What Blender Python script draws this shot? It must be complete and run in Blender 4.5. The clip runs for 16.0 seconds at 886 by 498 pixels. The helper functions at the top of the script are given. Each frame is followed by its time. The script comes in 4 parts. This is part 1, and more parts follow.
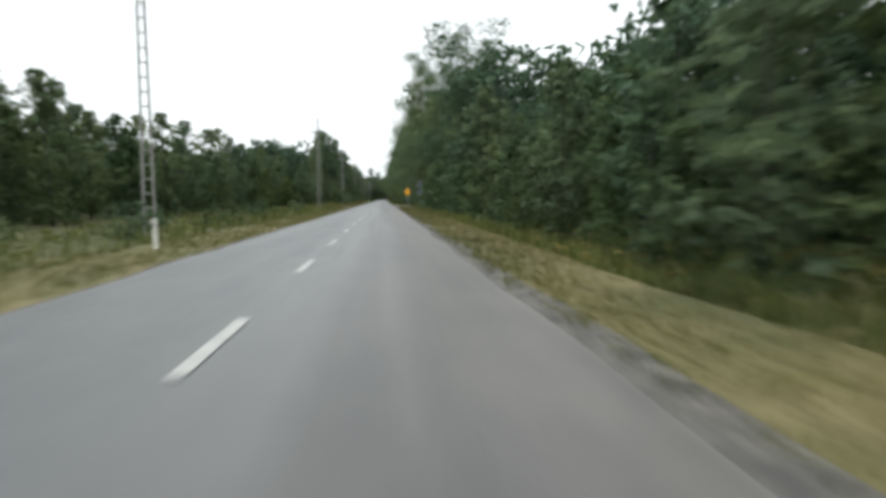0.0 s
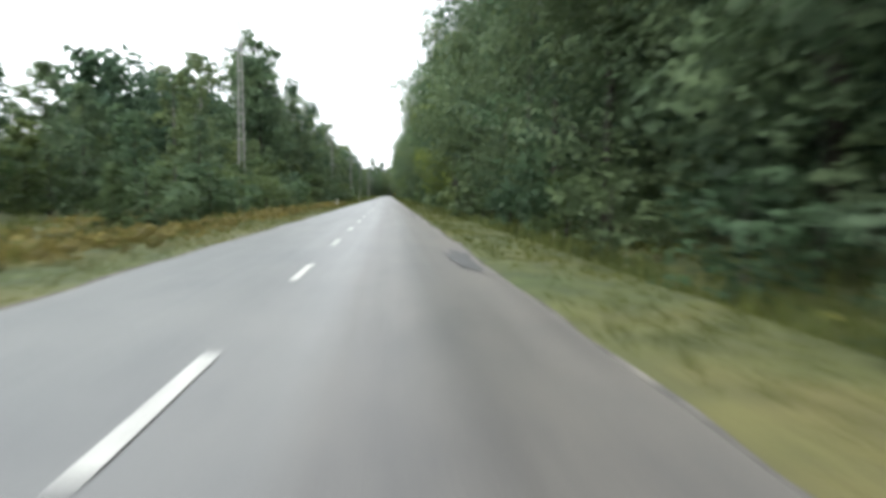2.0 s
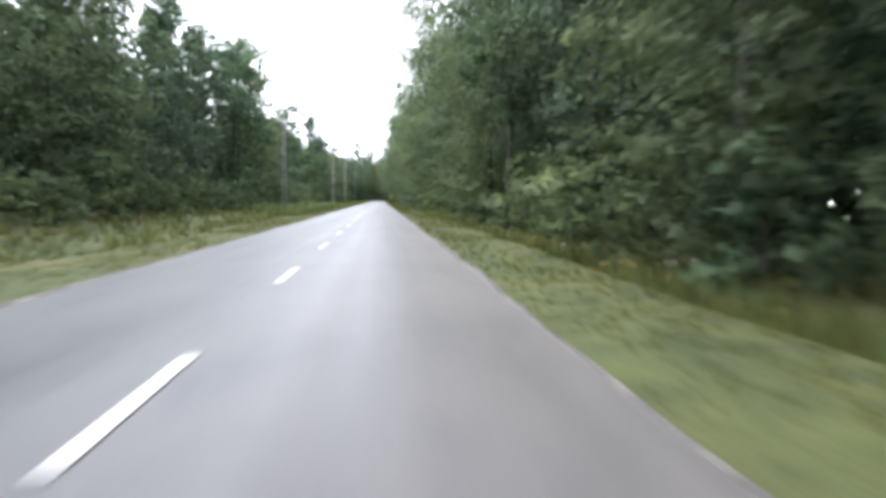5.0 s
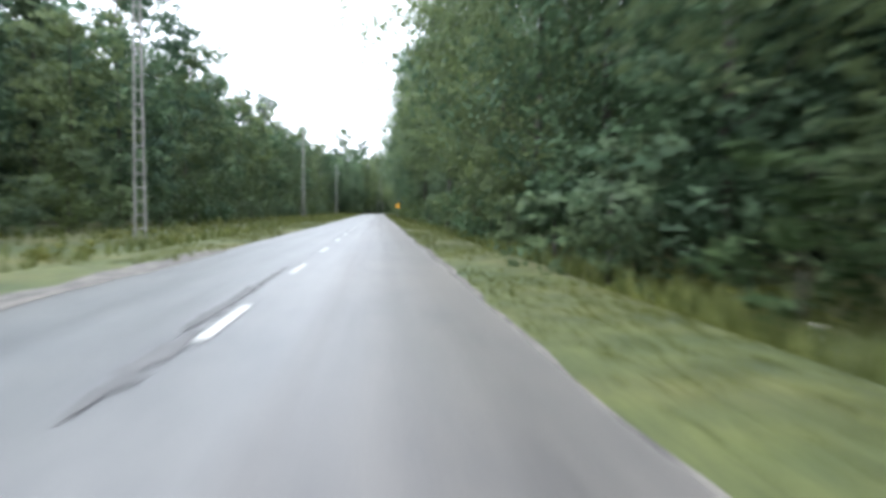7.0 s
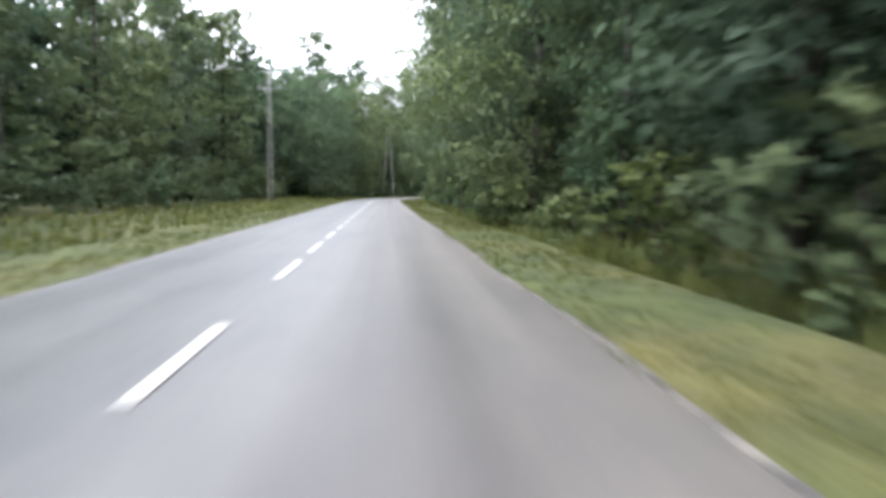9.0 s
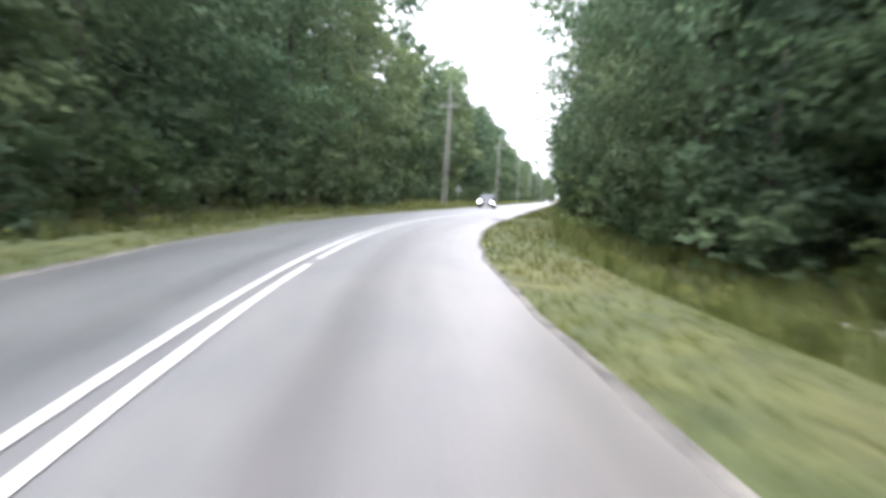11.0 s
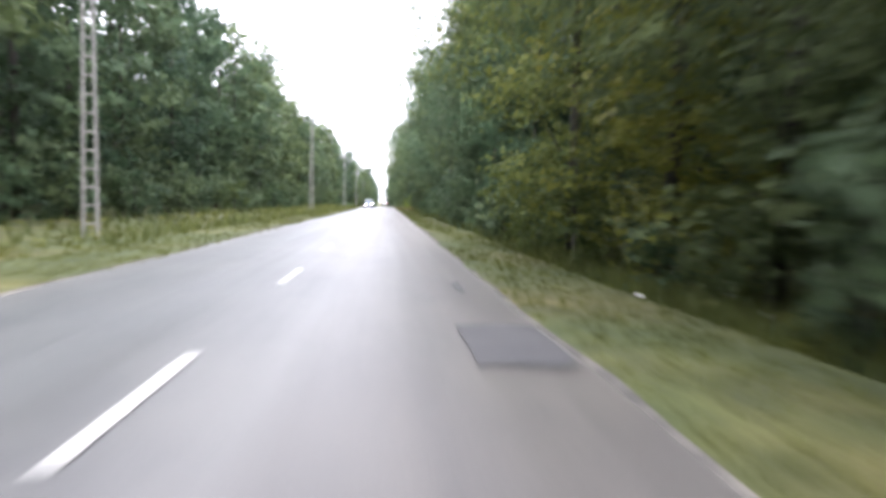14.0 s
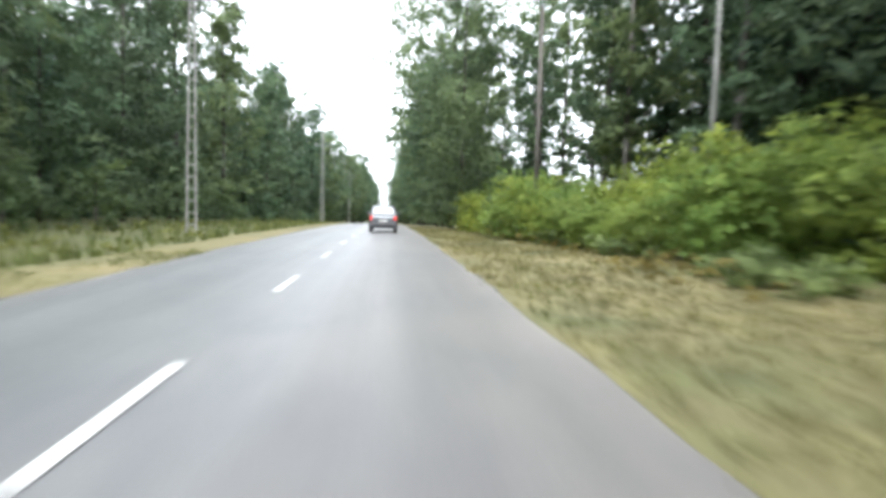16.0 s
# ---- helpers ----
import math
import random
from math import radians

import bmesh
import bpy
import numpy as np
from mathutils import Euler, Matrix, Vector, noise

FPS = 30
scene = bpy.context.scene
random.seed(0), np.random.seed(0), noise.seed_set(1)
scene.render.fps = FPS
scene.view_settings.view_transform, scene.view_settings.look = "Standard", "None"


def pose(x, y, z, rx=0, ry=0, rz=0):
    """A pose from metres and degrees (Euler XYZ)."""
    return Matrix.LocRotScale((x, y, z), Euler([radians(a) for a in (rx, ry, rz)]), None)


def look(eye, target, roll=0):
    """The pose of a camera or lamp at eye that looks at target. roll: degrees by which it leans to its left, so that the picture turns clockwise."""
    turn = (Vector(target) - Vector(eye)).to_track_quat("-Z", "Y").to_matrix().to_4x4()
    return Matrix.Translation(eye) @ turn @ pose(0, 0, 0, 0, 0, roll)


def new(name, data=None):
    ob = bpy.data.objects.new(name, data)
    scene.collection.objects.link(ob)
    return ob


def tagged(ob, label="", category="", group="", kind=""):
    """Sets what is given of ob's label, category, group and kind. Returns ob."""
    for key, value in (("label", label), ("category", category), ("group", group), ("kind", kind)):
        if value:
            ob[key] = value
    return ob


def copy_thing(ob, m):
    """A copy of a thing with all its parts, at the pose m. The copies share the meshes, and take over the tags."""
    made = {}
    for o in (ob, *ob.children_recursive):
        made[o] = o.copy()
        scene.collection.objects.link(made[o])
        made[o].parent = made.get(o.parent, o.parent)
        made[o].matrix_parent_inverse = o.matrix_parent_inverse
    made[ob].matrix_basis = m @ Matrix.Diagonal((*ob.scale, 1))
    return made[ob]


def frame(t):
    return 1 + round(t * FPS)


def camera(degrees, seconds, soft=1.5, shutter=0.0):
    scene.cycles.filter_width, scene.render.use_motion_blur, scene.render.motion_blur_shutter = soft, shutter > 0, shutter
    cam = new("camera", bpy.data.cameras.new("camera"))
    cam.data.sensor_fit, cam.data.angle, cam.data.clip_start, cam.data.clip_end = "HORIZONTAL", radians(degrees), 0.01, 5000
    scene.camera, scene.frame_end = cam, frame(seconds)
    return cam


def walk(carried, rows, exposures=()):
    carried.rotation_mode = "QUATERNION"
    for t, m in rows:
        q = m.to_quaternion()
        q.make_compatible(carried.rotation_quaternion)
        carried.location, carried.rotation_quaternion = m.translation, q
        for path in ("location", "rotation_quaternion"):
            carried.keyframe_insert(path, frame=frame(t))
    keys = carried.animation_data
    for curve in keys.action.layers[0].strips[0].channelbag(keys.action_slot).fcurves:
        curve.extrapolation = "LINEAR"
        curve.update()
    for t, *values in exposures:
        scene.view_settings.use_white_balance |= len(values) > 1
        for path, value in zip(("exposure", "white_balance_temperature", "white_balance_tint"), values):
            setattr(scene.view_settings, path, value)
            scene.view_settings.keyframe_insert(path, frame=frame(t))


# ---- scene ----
# ---------------------------------------------------------------- plan
# The plan is laid out along the road: station s, offset u (right positive) and height z,
# all in camera heights; M turns them into metres.
M = 0.72
BEND = (475.0, 489.0, 531.0, 545.0)      # curvature ramps up, holds, ramps down
TURN = 0.627                              # degrees per plan unit in the bend
S_MIN, S_MAX = -70, 1150

_line = []


def lay_line():
    x, y, th, step = 0.0, float(S_MIN), 0.0, 0.5
    s = float(S_MIN)
    while s <= S_MAX + 20:
        _line.append((x, y, th))
        a, b, c, d = BEND
        k = 0.0
        if a < s < d:
            k = TURN * min(1.0, (s - a) / (b - a), (d - s) / (d - c))
        if 527 < s < 543:                                 # the bend tightens before it ends
            k += 0.22 * min(1.0, (s - 527) / 2, (543 - s) / 2)
        mid = th + radians(k * step) / 2
        x, y = x + math.sin(mid) * step, y + math.cos(mid) * step
        th += radians(k * step)
        s += step


lay_line()


def station(s):
    f = (s - S_MIN) * 2
    i = max(0, min(len(_line) - 2, int(f)))
    g = f - i
    a, b = _line[i], _line[i + 1]
    return tuple(a[j] + (b[j] - a[j]) * g for j in range(3))


def fall(s):
    """Beyond the last stretch the road runs gently downhill."""
    d = max(0.0, s - 758.0)
    return -min(4.0, 0.00018 * d * d if d < 70 else 0.882 + 0.0252 * (d - 70))


def at(s, u, z=0.0):
    """A place of the plan in metres."""
    x, y, th = station(s)
    z += fall(s)
    return Vector(((x + math.cos(th) * u) * M, (y - math.sin(th) * u) * M, z * M))


def heading(s):
    """The turn about z, in degrees, of a thing that faces along the road."""
    return -math.degrees(station(s)[2])


# ---------------------------------------------------------------- camera
cam = camera(70, 16.0, soft=3.9, shutter=0.18)
WALK = [  # seconds, station, offset, heading, pitch, roll
    (0.000, 0.00, 1.18, -5.28, -4.60, 0.32),
    (0.267, 13.87, 1.22, -5.51, -4.76, 0.59),
    (0.500, 26.00, 1.26, -5.70, -4.90, 0.83),
    (0.767, 38.50, 1.18, -5.70, -4.53, -0.07),
    (1.000, 49.44, 1.10, -5.69, -4.21, -0.86),
    (1.267, 63.16, 1.21, -5.40, -4.20, 0.52),
    (1.500, 75.16, 1.30, -5.15, -4.19, 1.74),
    (1.767, 87.50, 1.19, -5.00, -4.55, 0.52),
    (2.000, 98.30, 1.09, -4.88, -4.87, -0.54),
    (2.267, 112.19, 1.08, -5.40, -4.70, -0.60),
    (2.500, 124.34, 1.06, -5.86, -4.56, -0.64),
    (2.767, 136.40, 1.20, -5.79, -4.03, 0.03),
    (3.000, 146.94, 1.32, -5.74, -3.56, 0.62),
    (3.267, 160.86, 1.36, -5.31, -4.17, 0.65),
    (3.500, 173.04, 1.39, -4.93, -4.71, 0.67),
    (3.767, 185.32, 1.28, -5.27, -4.98, -0.10),
    (4.000, 196.07, 1.18, -5.57, -5.21, -0.77),
    (4.200, 204.64, 1.21, -5.12, -4.48, -0.04),
    (4.733, 228.82, 1.20, -5.42, -4.49, -0.37),
    (5.267, 253.00, 1.19, -5.72, -4.49, -0.70),
    (5.767, 275.67, 1.18, -6.00, -4.50, -1.02),
    (6.300, 299.85, 1.17, -6.30, -4.50, -1.35),
    (6.500, 308.46, 1.30, -5.82, -4.70, -1.02),
    (6.767, 320.09, 1.31, -5.81, -4.03, -0.88),
    (7.000, 330.26, 1.33, -5.79, -3.44, -0.76),
    (7.267, 343.79, 1.35, -5.11, -4.17, -0.12),
    (7.500, 355.62, 1.37, -4.52, -4.81, 0.43),
    (7.767, 367.35, 1.28, -5.07, -4.49, -0.49),
    (8.000, 377.62, 1.20, -5.56, -4.21, -1.31),
    (8.267, 390.83, 1.21, -5.44, -4.21, -0.93),
    (8.500, 402.40, 1.21, -5.34, -4.21, -0.61),
    (8.700, 410.56, 1.20, -4.99, -5.38, -0.43),
    (9.233, 435.05, 1.19, -5.54, -5.09, -0.74),
    (9.733, 458.01, 1.19, -6.05, -4.82, -1.03),
    (10.267, 482.51, 1.18, -6.60, -4.52, -1.34),
    (10.800, 507.00, 1.17, -7.15, -4.23, -1.65),
    (11.000, 515.80, 1.22, -6.30, -5.03, -3.40),
    (11.267, 529.40, 1.40, -4.94, -4.38, -1.95),
    (11.500, 541.30, 1.55, -3.75, -3.81, -0.69),
    (11.767, 553.30, 1.56, -4.79, -3.87, -0.51),
    (12.000, 563.80, 1.56, -5.71, -3.92, -0.35),
    (12.267, 577.40, 1.42, -5.32, -4.50, -0.70),
    (12.500, 589.30, 1.30, -4.97, -5.01, -1.01),
    (12.767, 601.28, 1.30, -5.20, -4.61, 0.25),
    (13.000, 611.76, 1.31, -5.40, -4.27, 1.35),
    (13.267, 625.87, 1.29, -5.30, -4.43, -0.02),
    (13.500, 638.22, 1.28, -5.21, -4.58, -1.23),
    (13.767, 649.39, 1.24, -5.19, -4.36, -1.42),
    (14.000, 659.17, 1.20, -5.17, -4.17, -1.59),
    (14.267, 672.86, 1.21, -4.80, -4.61, -1.40),
    (14.500, 684.84, 1.22, -4.48, -5.00, -1.23),
    (14.767, 696.92, 1.26, -5.11, -4.77, -0.26),
    (15.000, 707.50, 1.30, -5.65, -4.57, 0.58),
    (15.267, 721.15, 1.39, -5.35, -3.87, 0.06),
    (15.500, 733.09, 1.46, -5.08, -3.26, -0.41),
    (15.767, 745.41, 1.36, -4.98, -3.45, -1.06),
    (16.000, 756.19, 1.27, -4.89, -3.63, -1.63),
]


def path_pose(s, u, yaw, pitch, roll):
    p = at(s, u, 1.0)
    return pose(p.x, p.y, p.z, 90 + pitch, roll, heading(s) + yaw)


walk(cam, [(t, path_pose(*r)) for t, *r in WALK],
     [(0, 0.74, 6450, 6), (0.5, 0.86, 6450, 7), (1.0, 1.06, 6450, 6), (1.5, 1.12, 6450, 5), (2.0, 1.56, 6400, 6), (2.5, 1.86, 6350, 7), (3.0, 2.09, 6350, 6),
      (3.5, 2.09, 6270, 4), (4.0, 2.07, 6200, 16), (6.5, 2.12, 5980, 11), (7.0, 2.05, 5950, 10), (7.5, 2.04, 6050, 11), (8.0, 2.14, 6120, 7), (8.5, 2.19, 6150, 14), (11.0, 2.62, 6200, 17), (11.5, 2.47, 6030, 10), (12.0, 2.41, 6080, 1), (12.5, 2.56, 6300, 14),
      (13.5, 2.57, 6300, 17), (14.0, 2.45, 6250, 19), (14.5, 2.29, 6120, 18), (15.0, 2.29, 6150, 16), (16.0, 2.19, 6200, 9)])

# ---------------------------------------------------------------- light
world = bpy.data.worlds.new("overcast")
scene.world = world
world.use_nodes = True
wn = world.node_tree
sky = wn.nodes.new("ShaderNodeTexSky")
sky.sky_type, sky.sun_disc = "NISHITA", False
sky.sun_elevation, sky.sun_rotation = radians(57), radians(222)
sky.air_density, sky.dust_density = 1.0, 3.0
veil = wn.nodes.new("ShaderNodeHueSaturation")       # a closed cloud layer takes most of the blue out
veil.inputs["Saturation"].default_value = 0.12
wn.links.new(sky.outputs[0], veil.inputs["Color"])
cloud = wn.nodes.new("ShaderNodeMix")                 # even brightness of the cloud down to the horizon
cloud.data_type = "RGBA"
cloud.inputs[0].default_value = 0.6
cloud.inputs[7].default_value = (5.2, 5.4, 5.6, 1)
wn.links.new(veil.outputs[0], cloud.inputs[6])
wn.links.new(cloud.outputs[2], wn.nodes["Background"].inputs["Color"])
wn.nodes["Background"].inputs["Strength"].default_value = 0.157
sun = new("sun", bpy.data.lights.new("sun", "SUN"))
sun.data.energy, sun.data.angle, sun.data.color = 1.0, radians(35), (1, 0.97, 0.92)
sun.matrix_world = look((0, 0, 50), (17.2, 19.1, 10.4), 0)


# ---------------------------------------------------------------- materials
def material(name):
    m = bpy.data.materials.new(name)
    m.use_nodes = True
    nt = m.node_tree
    return m, nt, nt.nodes["Principled BSDF"]


def node(nt, kind, **values):
    n = nt.nodes.new(kind)
    for key, value in values.items():
        n.inputs[key].default_value = value
    return n


def ramp(nt, fac, stops):
    r = nt.nodes.new("ShaderNodeValToRGB")
    e = r.color_ramp.elements
    while len(e) < len(stops):
        e.new(0.5)
    for k, (p, c) in zip(e, stops):
        k.position, k.color = p, (*c, 1)
    nt.links.new(fac, r.inputs[0])
    return r.outputs[0]


def mix(nt, fac, a, b, mode="MIX"):
    m = nt.nodes.new("ShaderNodeMix")
    m.data_type, m.blend_type = "RGBA", mode
    for sock, v in ((m.inputs[0], fac), (m.inputs[6], a), (m.inputs[7], b)):
        if isinstance(v, (int, float)):
            sock.default_value = v
        elif isinstance(v, tuple):
            sock.default_value = (*v, 1)
        else:
            nt.links.new(v, sock)
    return m.outputs[2]


def noise_of(nt, scale, vector=None, detail=4.0, rough=0.6):
    n = node(nt, "ShaderNodeTexNoise", Scale=scale, Detail=detail, Roughness=rough)
    if vector is None:
        vector = nt.nodes.new("ShaderNodeNewGeometry").outputs["Position"]
    nt.links.new(vector, n.inputs["Vector"])
    return n.outputs["Fac"]


def relief(nt, bsdf, height, strength, distance):
    b = node(nt, "ShaderNodeBump", Strength=strength, Distance=distance)
    nt.links.new(height, b.inputs["Height"])
    nt.links.new(b.outputs[0], bsdf.inputs["Normal"])


def plain(name, colour, roughness=0.6, metallic=0.0, spread=0.12, scale=6.0, bump=0.1):
    """A painted, metal or plastic surface with mottling and fine relief."""
    m, nt, b = material(name)
    n = noise_of(nt, scale)
    lo = tuple(c * (1 - spread) for c in colour)
    hi = tuple(min(1, c * (1 + spread)) for c in colour)
    nt.links.new(ramp(nt, n, [(0.3, lo), (0.7, hi)]), b.inputs["Base Color"])
    b.inputs["Roughness"].default_value, b.inputs["Metallic"].default_value = roughness, metallic
    if bump:
        relief(nt, b, noise_of(nt, scale * 20), bump, 0.003)
    return m


def leaf_material(name, dark, light, yellow=0.0):
    m, nt, b = material(name)
    geo = nt.nodes.new("ShaderNodeNewGeometry")
    info = nt.nodes.new("ShaderNodeObjectInfo")
    calm = [tuple(a + (b - a) * f for a, b in zip(dark, light)) for f in (0.22, 0.78)]
    c = ramp(nt, geo.outputs["Random Per Island"], [(0.0, calm[0]), (1.0, calm[1])])
    tone = ramp(nt, info.outputs["Random"], [(0.0, (0.72, 0.86, 0.85)), (0.5, (1, 1, 1)), (1.0, (1.25, 1.14, 0.9))])
    c = mix(nt, 1.0, c, tone, "MULTIPLY")
    patch = ramp(nt, noise_of(nt, 0.7), [(0.33, (0.7, 0.75, 0.78)), (0.7, (1.25, 1.22, 1.0))])
    c = mix(nt, 1.0, c, patch, "MULTIPLY")
    if yellow:
        c = mix(nt, yellow, c, (0.16, 0.15, 0.02))
    nt.links.new(c, b.inputs["Base Color"])
    b.inputs["Roughness"].default_value = 0.55
    b.inputs["Specular IOR Level"].default_value = 0.15
    thin = nt.nodes.new("ShaderNodeBsdfTranslucent")
    nt.links.new(c, thin.inputs[0])
    mx = nt.nodes.new("ShaderNodeMixShader")
    mx.inputs[0].default_value = 0.42
    nt.links.new(b.outputs[0], mx.inputs[1])
    nt.links.new(thin.outputs[0], mx.inputs[2])
    nt.links.new(mx.outputs[0], nt.nodes["Material Output"].inputs["Surface"])
    return m


def asphalt_material():
    m, nt, b = material("asphalt")
    uv = nt.nodes.new("ShaderNodeUVMap").outputs[0]
    sep = nt.nodes.new("ShaderNodeSeparateXYZ")
    nt.links.new(uv, sep.inputs[0])
    streak = nt.nodes.new("ShaderNodeMapping")           # wear runs along the road
    streak.inputs["Scale"].default_value = (1.6, 0.03, 1)
    nt.links.new(uv, streak.inputs["Vector"])
    wear = noise_of(nt, 1.0, streak.outputs[0], 5)
    wob = nt.nodes.new("ShaderNodeMapping")
    wob.inputs["Scale"].default_value = (0.3, 0.12, 1)
    nt.links.new(uv, wob.inputs["Vector"])
    edge = node(nt, "ShaderNodeMath", )
    edge.operation = "MULTIPLY_ADD"
    nt.links.new(noise_of(nt, 1.0, wob.outputs[0], 3), edge.inputs[0])
    edge.inputs[1].default_value = 0.5
    nt.links.new(sep.outputs[0], edge.inputs[2])
    lanes = ramp(nt, map_range(nt, edge.outputs[0], -2.4, 3.2),
                 [(0.000, (0.126, 0.126, 0.119)), (0.120, (0.112, 0.118, 0.119)), (0.380, (0.115, 0.120, 0.122)), (0.470, (0.125, 0.128, 0.130)),
                  (0.578, (0.133, 0.134, 0.135)), (0.618, (0.103, 0.100, 0.098)), (0.660, (0.099, 0.096, 0.094)), (0.700, (0.119, 0.114, 0.110)), (0.735, (0.107, 0.103, 0.100)), (0.790, (0.127, 0.121, 0.115)), (0.900, (0.145, 0.137, 0.129)), (1.000, (0.163, 0.154, 0.142))])
    c = mix(nt, 1.0, lanes, ramp(nt, wear, [(0.3, (0.74, 0.74, 0.74)), (0.7, (1.02, 1.02, 1.02))]), "MULTIPLY")
    c = mix(nt, 1.0, c, ramp(nt, noise_of(nt, 0.25), [(0.3, (0.88, 0.89, 0.91)), (0.7, (1.1, 1.08, 1.06))]), "MULTIPLY")
    c = mix(nt, 1.0, c, ramp(nt, noise_of(nt, 120.0, None, 2), [(0.3, (0.75, 0.75, 0.75)), (0.7, (1.2, 1.2, 1.2))]), "MULTIPLY")
    stain = nt.nodes.new("ShaderNodeMapping")             # blotches and old surfacing joints, longer than wide
    stain.inputs["Scale"].default_value = (1.1, 0.45, 1)
    nt.links.new(uv, stain.inputs["Vector"])
    c = mix(nt, 1.0, c, ramp(nt, noise_of(nt, 1.0, stain.outputs[0], 7, 0.68), [(0.32, (0.8, 0.81, 0.83)), (0.5, (1, 1, 1)), (0.7, (1.14, 1.13, 1.11))]), "MULTIPLY")
    nt.links.new(c, b.inputs["Base Color"])
    nt.links.new(map_range(nt, wear, 0.3, 0.7, 0.38, 0.50), b.inputs["Roughness"])
    relief(nt, b, noise_of(nt, 90.0, None, 3), 0.15, 0.004)
    return m


def map_range(nt, value, a, b, c=0.0, d=1.0):
    n = node(nt, "ShaderNodeMapRange", **{"From Min": a, "From Max": b, "To Min": c, "To Max": d})
    nt.links.new(value, n.inputs["Value"])
    return n.outputs["Result"]


def ground_material():
    m, nt, b = material("verge")
    uv = nt.nodes.new("ShaderNodeUVMap").outputs[0]
    big, small, fine = noise_of(nt, 0.35), noise_of(nt, 2.2, None, 6), noise_of(nt, 30.0, None, 3)
    c = ramp(nt, big, [(0.3, (0.045, 0.068, 0.02)), (0.5, (0.066, 0.08, 0.024)), (0.72, (0.112, 0.102, 0.036))])
    c = mix(nt, 1.0, c, ramp(nt, small, [(0.3, (0.52, 0.6, 0.6)), (0.7, (1.45, 1.34, 1.25))]), "MULTIPLY")
    c = mix(nt, 1.0, c, ramp(nt, fine, [(0.3, (0.64, 0.64, 0.64)), (0.7, (1.12, 1.12, 1.12))]), "MULTIPLY")
    sep = nt.nodes.new("ShaderNodeSeparateXYZ")
    nt.links.new(uv, sep.inputs[0])
    dry = node(nt, "ShaderNodeMath")                      # drier, strawy verges at both ends of the route
    dry.operation = "MAXIMUM"
    nt.links.new(map_range(nt, sep.outputs[1], 106.0, 84.0), dry.inputs[0])
    nt.links.new(map_range(nt, sep.outputs[1], 748.0, 766.0), dry.inputs[1])
    share = node(nt, "ShaderNodeMath")
    share.operation = "MULTIPLY"
    nt.links.new(dry.outputs[0], share.inputs[0])
    nt.links.new(map_range(nt, noise_of(nt, 0.8, None, 5), 0.35, 0.6, 0.25, 0.95), share.inputs[1])
    near = node(nt, "ShaderNodeMath")                     # only beside the road
    near.operation = "MULTIPLY"
    nt.links.new(share.outputs[0], near.inputs[0])
    nt.links.new(map_range(nt, sep.outputs[0], -6.5, -3.0, 0.15, 0.8), near.inputs[1])
    strip_only = node(nt, "ShaderNodeMath")
    strip_only.operation = "MULTIPLY"
    nt.links.new(near.outputs[0], strip_only.inputs[0])
    nt.links.new(map_range(nt, sep.outputs[0], 9.0, 15.0, 1.0, 0.0), strip_only.inputs[1])
    c = mix(nt, strip_only.outputs[0], c, (0.19, 0.153, 0.07))
    nt.links.new(c, b.inputs["Base Color"])
    b.inputs["Roughness"].default_value = 0.9
    relief(nt, b, small, 0.5, 0.05)
    return m


def grain(name, stops, scale, rough=0.9, bump=0.4, dist=0.02):
    m, nt, b = material(name)
    c = ramp(nt, noise_of(nt, scale, None, 6), stops)
    c = mix(nt, 1.0, c, ramp(nt, noise_of(nt, scale * 18, None, 2), [(0.3, (0.75, 0.75, 0.75)), (0.7, (1.2, 1.2, 1.2))]), "MULTIPLY")
    nt.links.new(c, b.inputs["Base Color"])
    b.inputs["Roughness"].default_value = rough
    relief(nt, b, noise_of(nt, scale * 12, None, 4), bump, dist)
    return m


ASPHALT = asphalt_material()
VERGE = ground_material()
GRAVEL = grain("gravel", [(0.3, (0.2, 0.18, 0.145)), (0.7, (0.33, 0.3, 0.25))], 1.5)
SHOULDER = grain("shoulder_grit", [(0.34, (0.05, 0.048, 0.046)), (0.5, (0.1, 0.095, 0.088)), (0.66, (0.2, 0.186, 0.163))], 4.5)
PATCH = grain("patch_asphalt", [(0.3, (0.05, 0.051, 0.055)), (0.7, (0.08, 0.079, 0.083))], 2.0, 0.7, 0.2, 0.005)
TAR = grain("tar", [(0.3, (0.056, 0.057, 0.061)), (0.7, (0.092, 0.091, 0.094))], 3.0, 0.6, 0.2, 0.004)
SEAM = grain("worn_seam", [(0.3, (0.06, 0.061, 0.063)), (0.7, (0.098, 0.097, 0.098))], 3.0, 0.6, 0.2, 0.004)
PAINT = grain("road_paint", [(0.28, (0.25, 0.25, 0.242)), (0.46, (0.37, 0.37, 0.357)), (0.75, (0.48, 0.48, 0.463))], 5.0, 0.55, 0.2, 0.003)
BARK = grain("bark", [(0.3, (0.02, 0.02, 0.015)), (0.7, (0.048, 0.045, 0.034))], 3.0)
WEATHERED = grain("weathered_wood", [(0.3, (0.06, 0.055, 0.048)), (0.7, (0.12, 0.11, 0.098))], 2.0)
PALE_BARK = grain("pale_bark", [(0.35, (0.05, 0.046, 0.041)), (0.6, (0.13, 0.123, 0.11))], 2.0)
LEAF = leaf_material("leaf", (0.075, 0.112, 0.068), (0.131, 0.181, 0.107))
LEAF_DARK = leaf_material("leaf_dark", (0.065, 0.099, 0.066), (0.117, 0.161, 0.106))
LEAF_YOUNG = leaf_material("leaf_young", (0.053, 0.084, 0.042), (0.105, 0.147, 0.068))
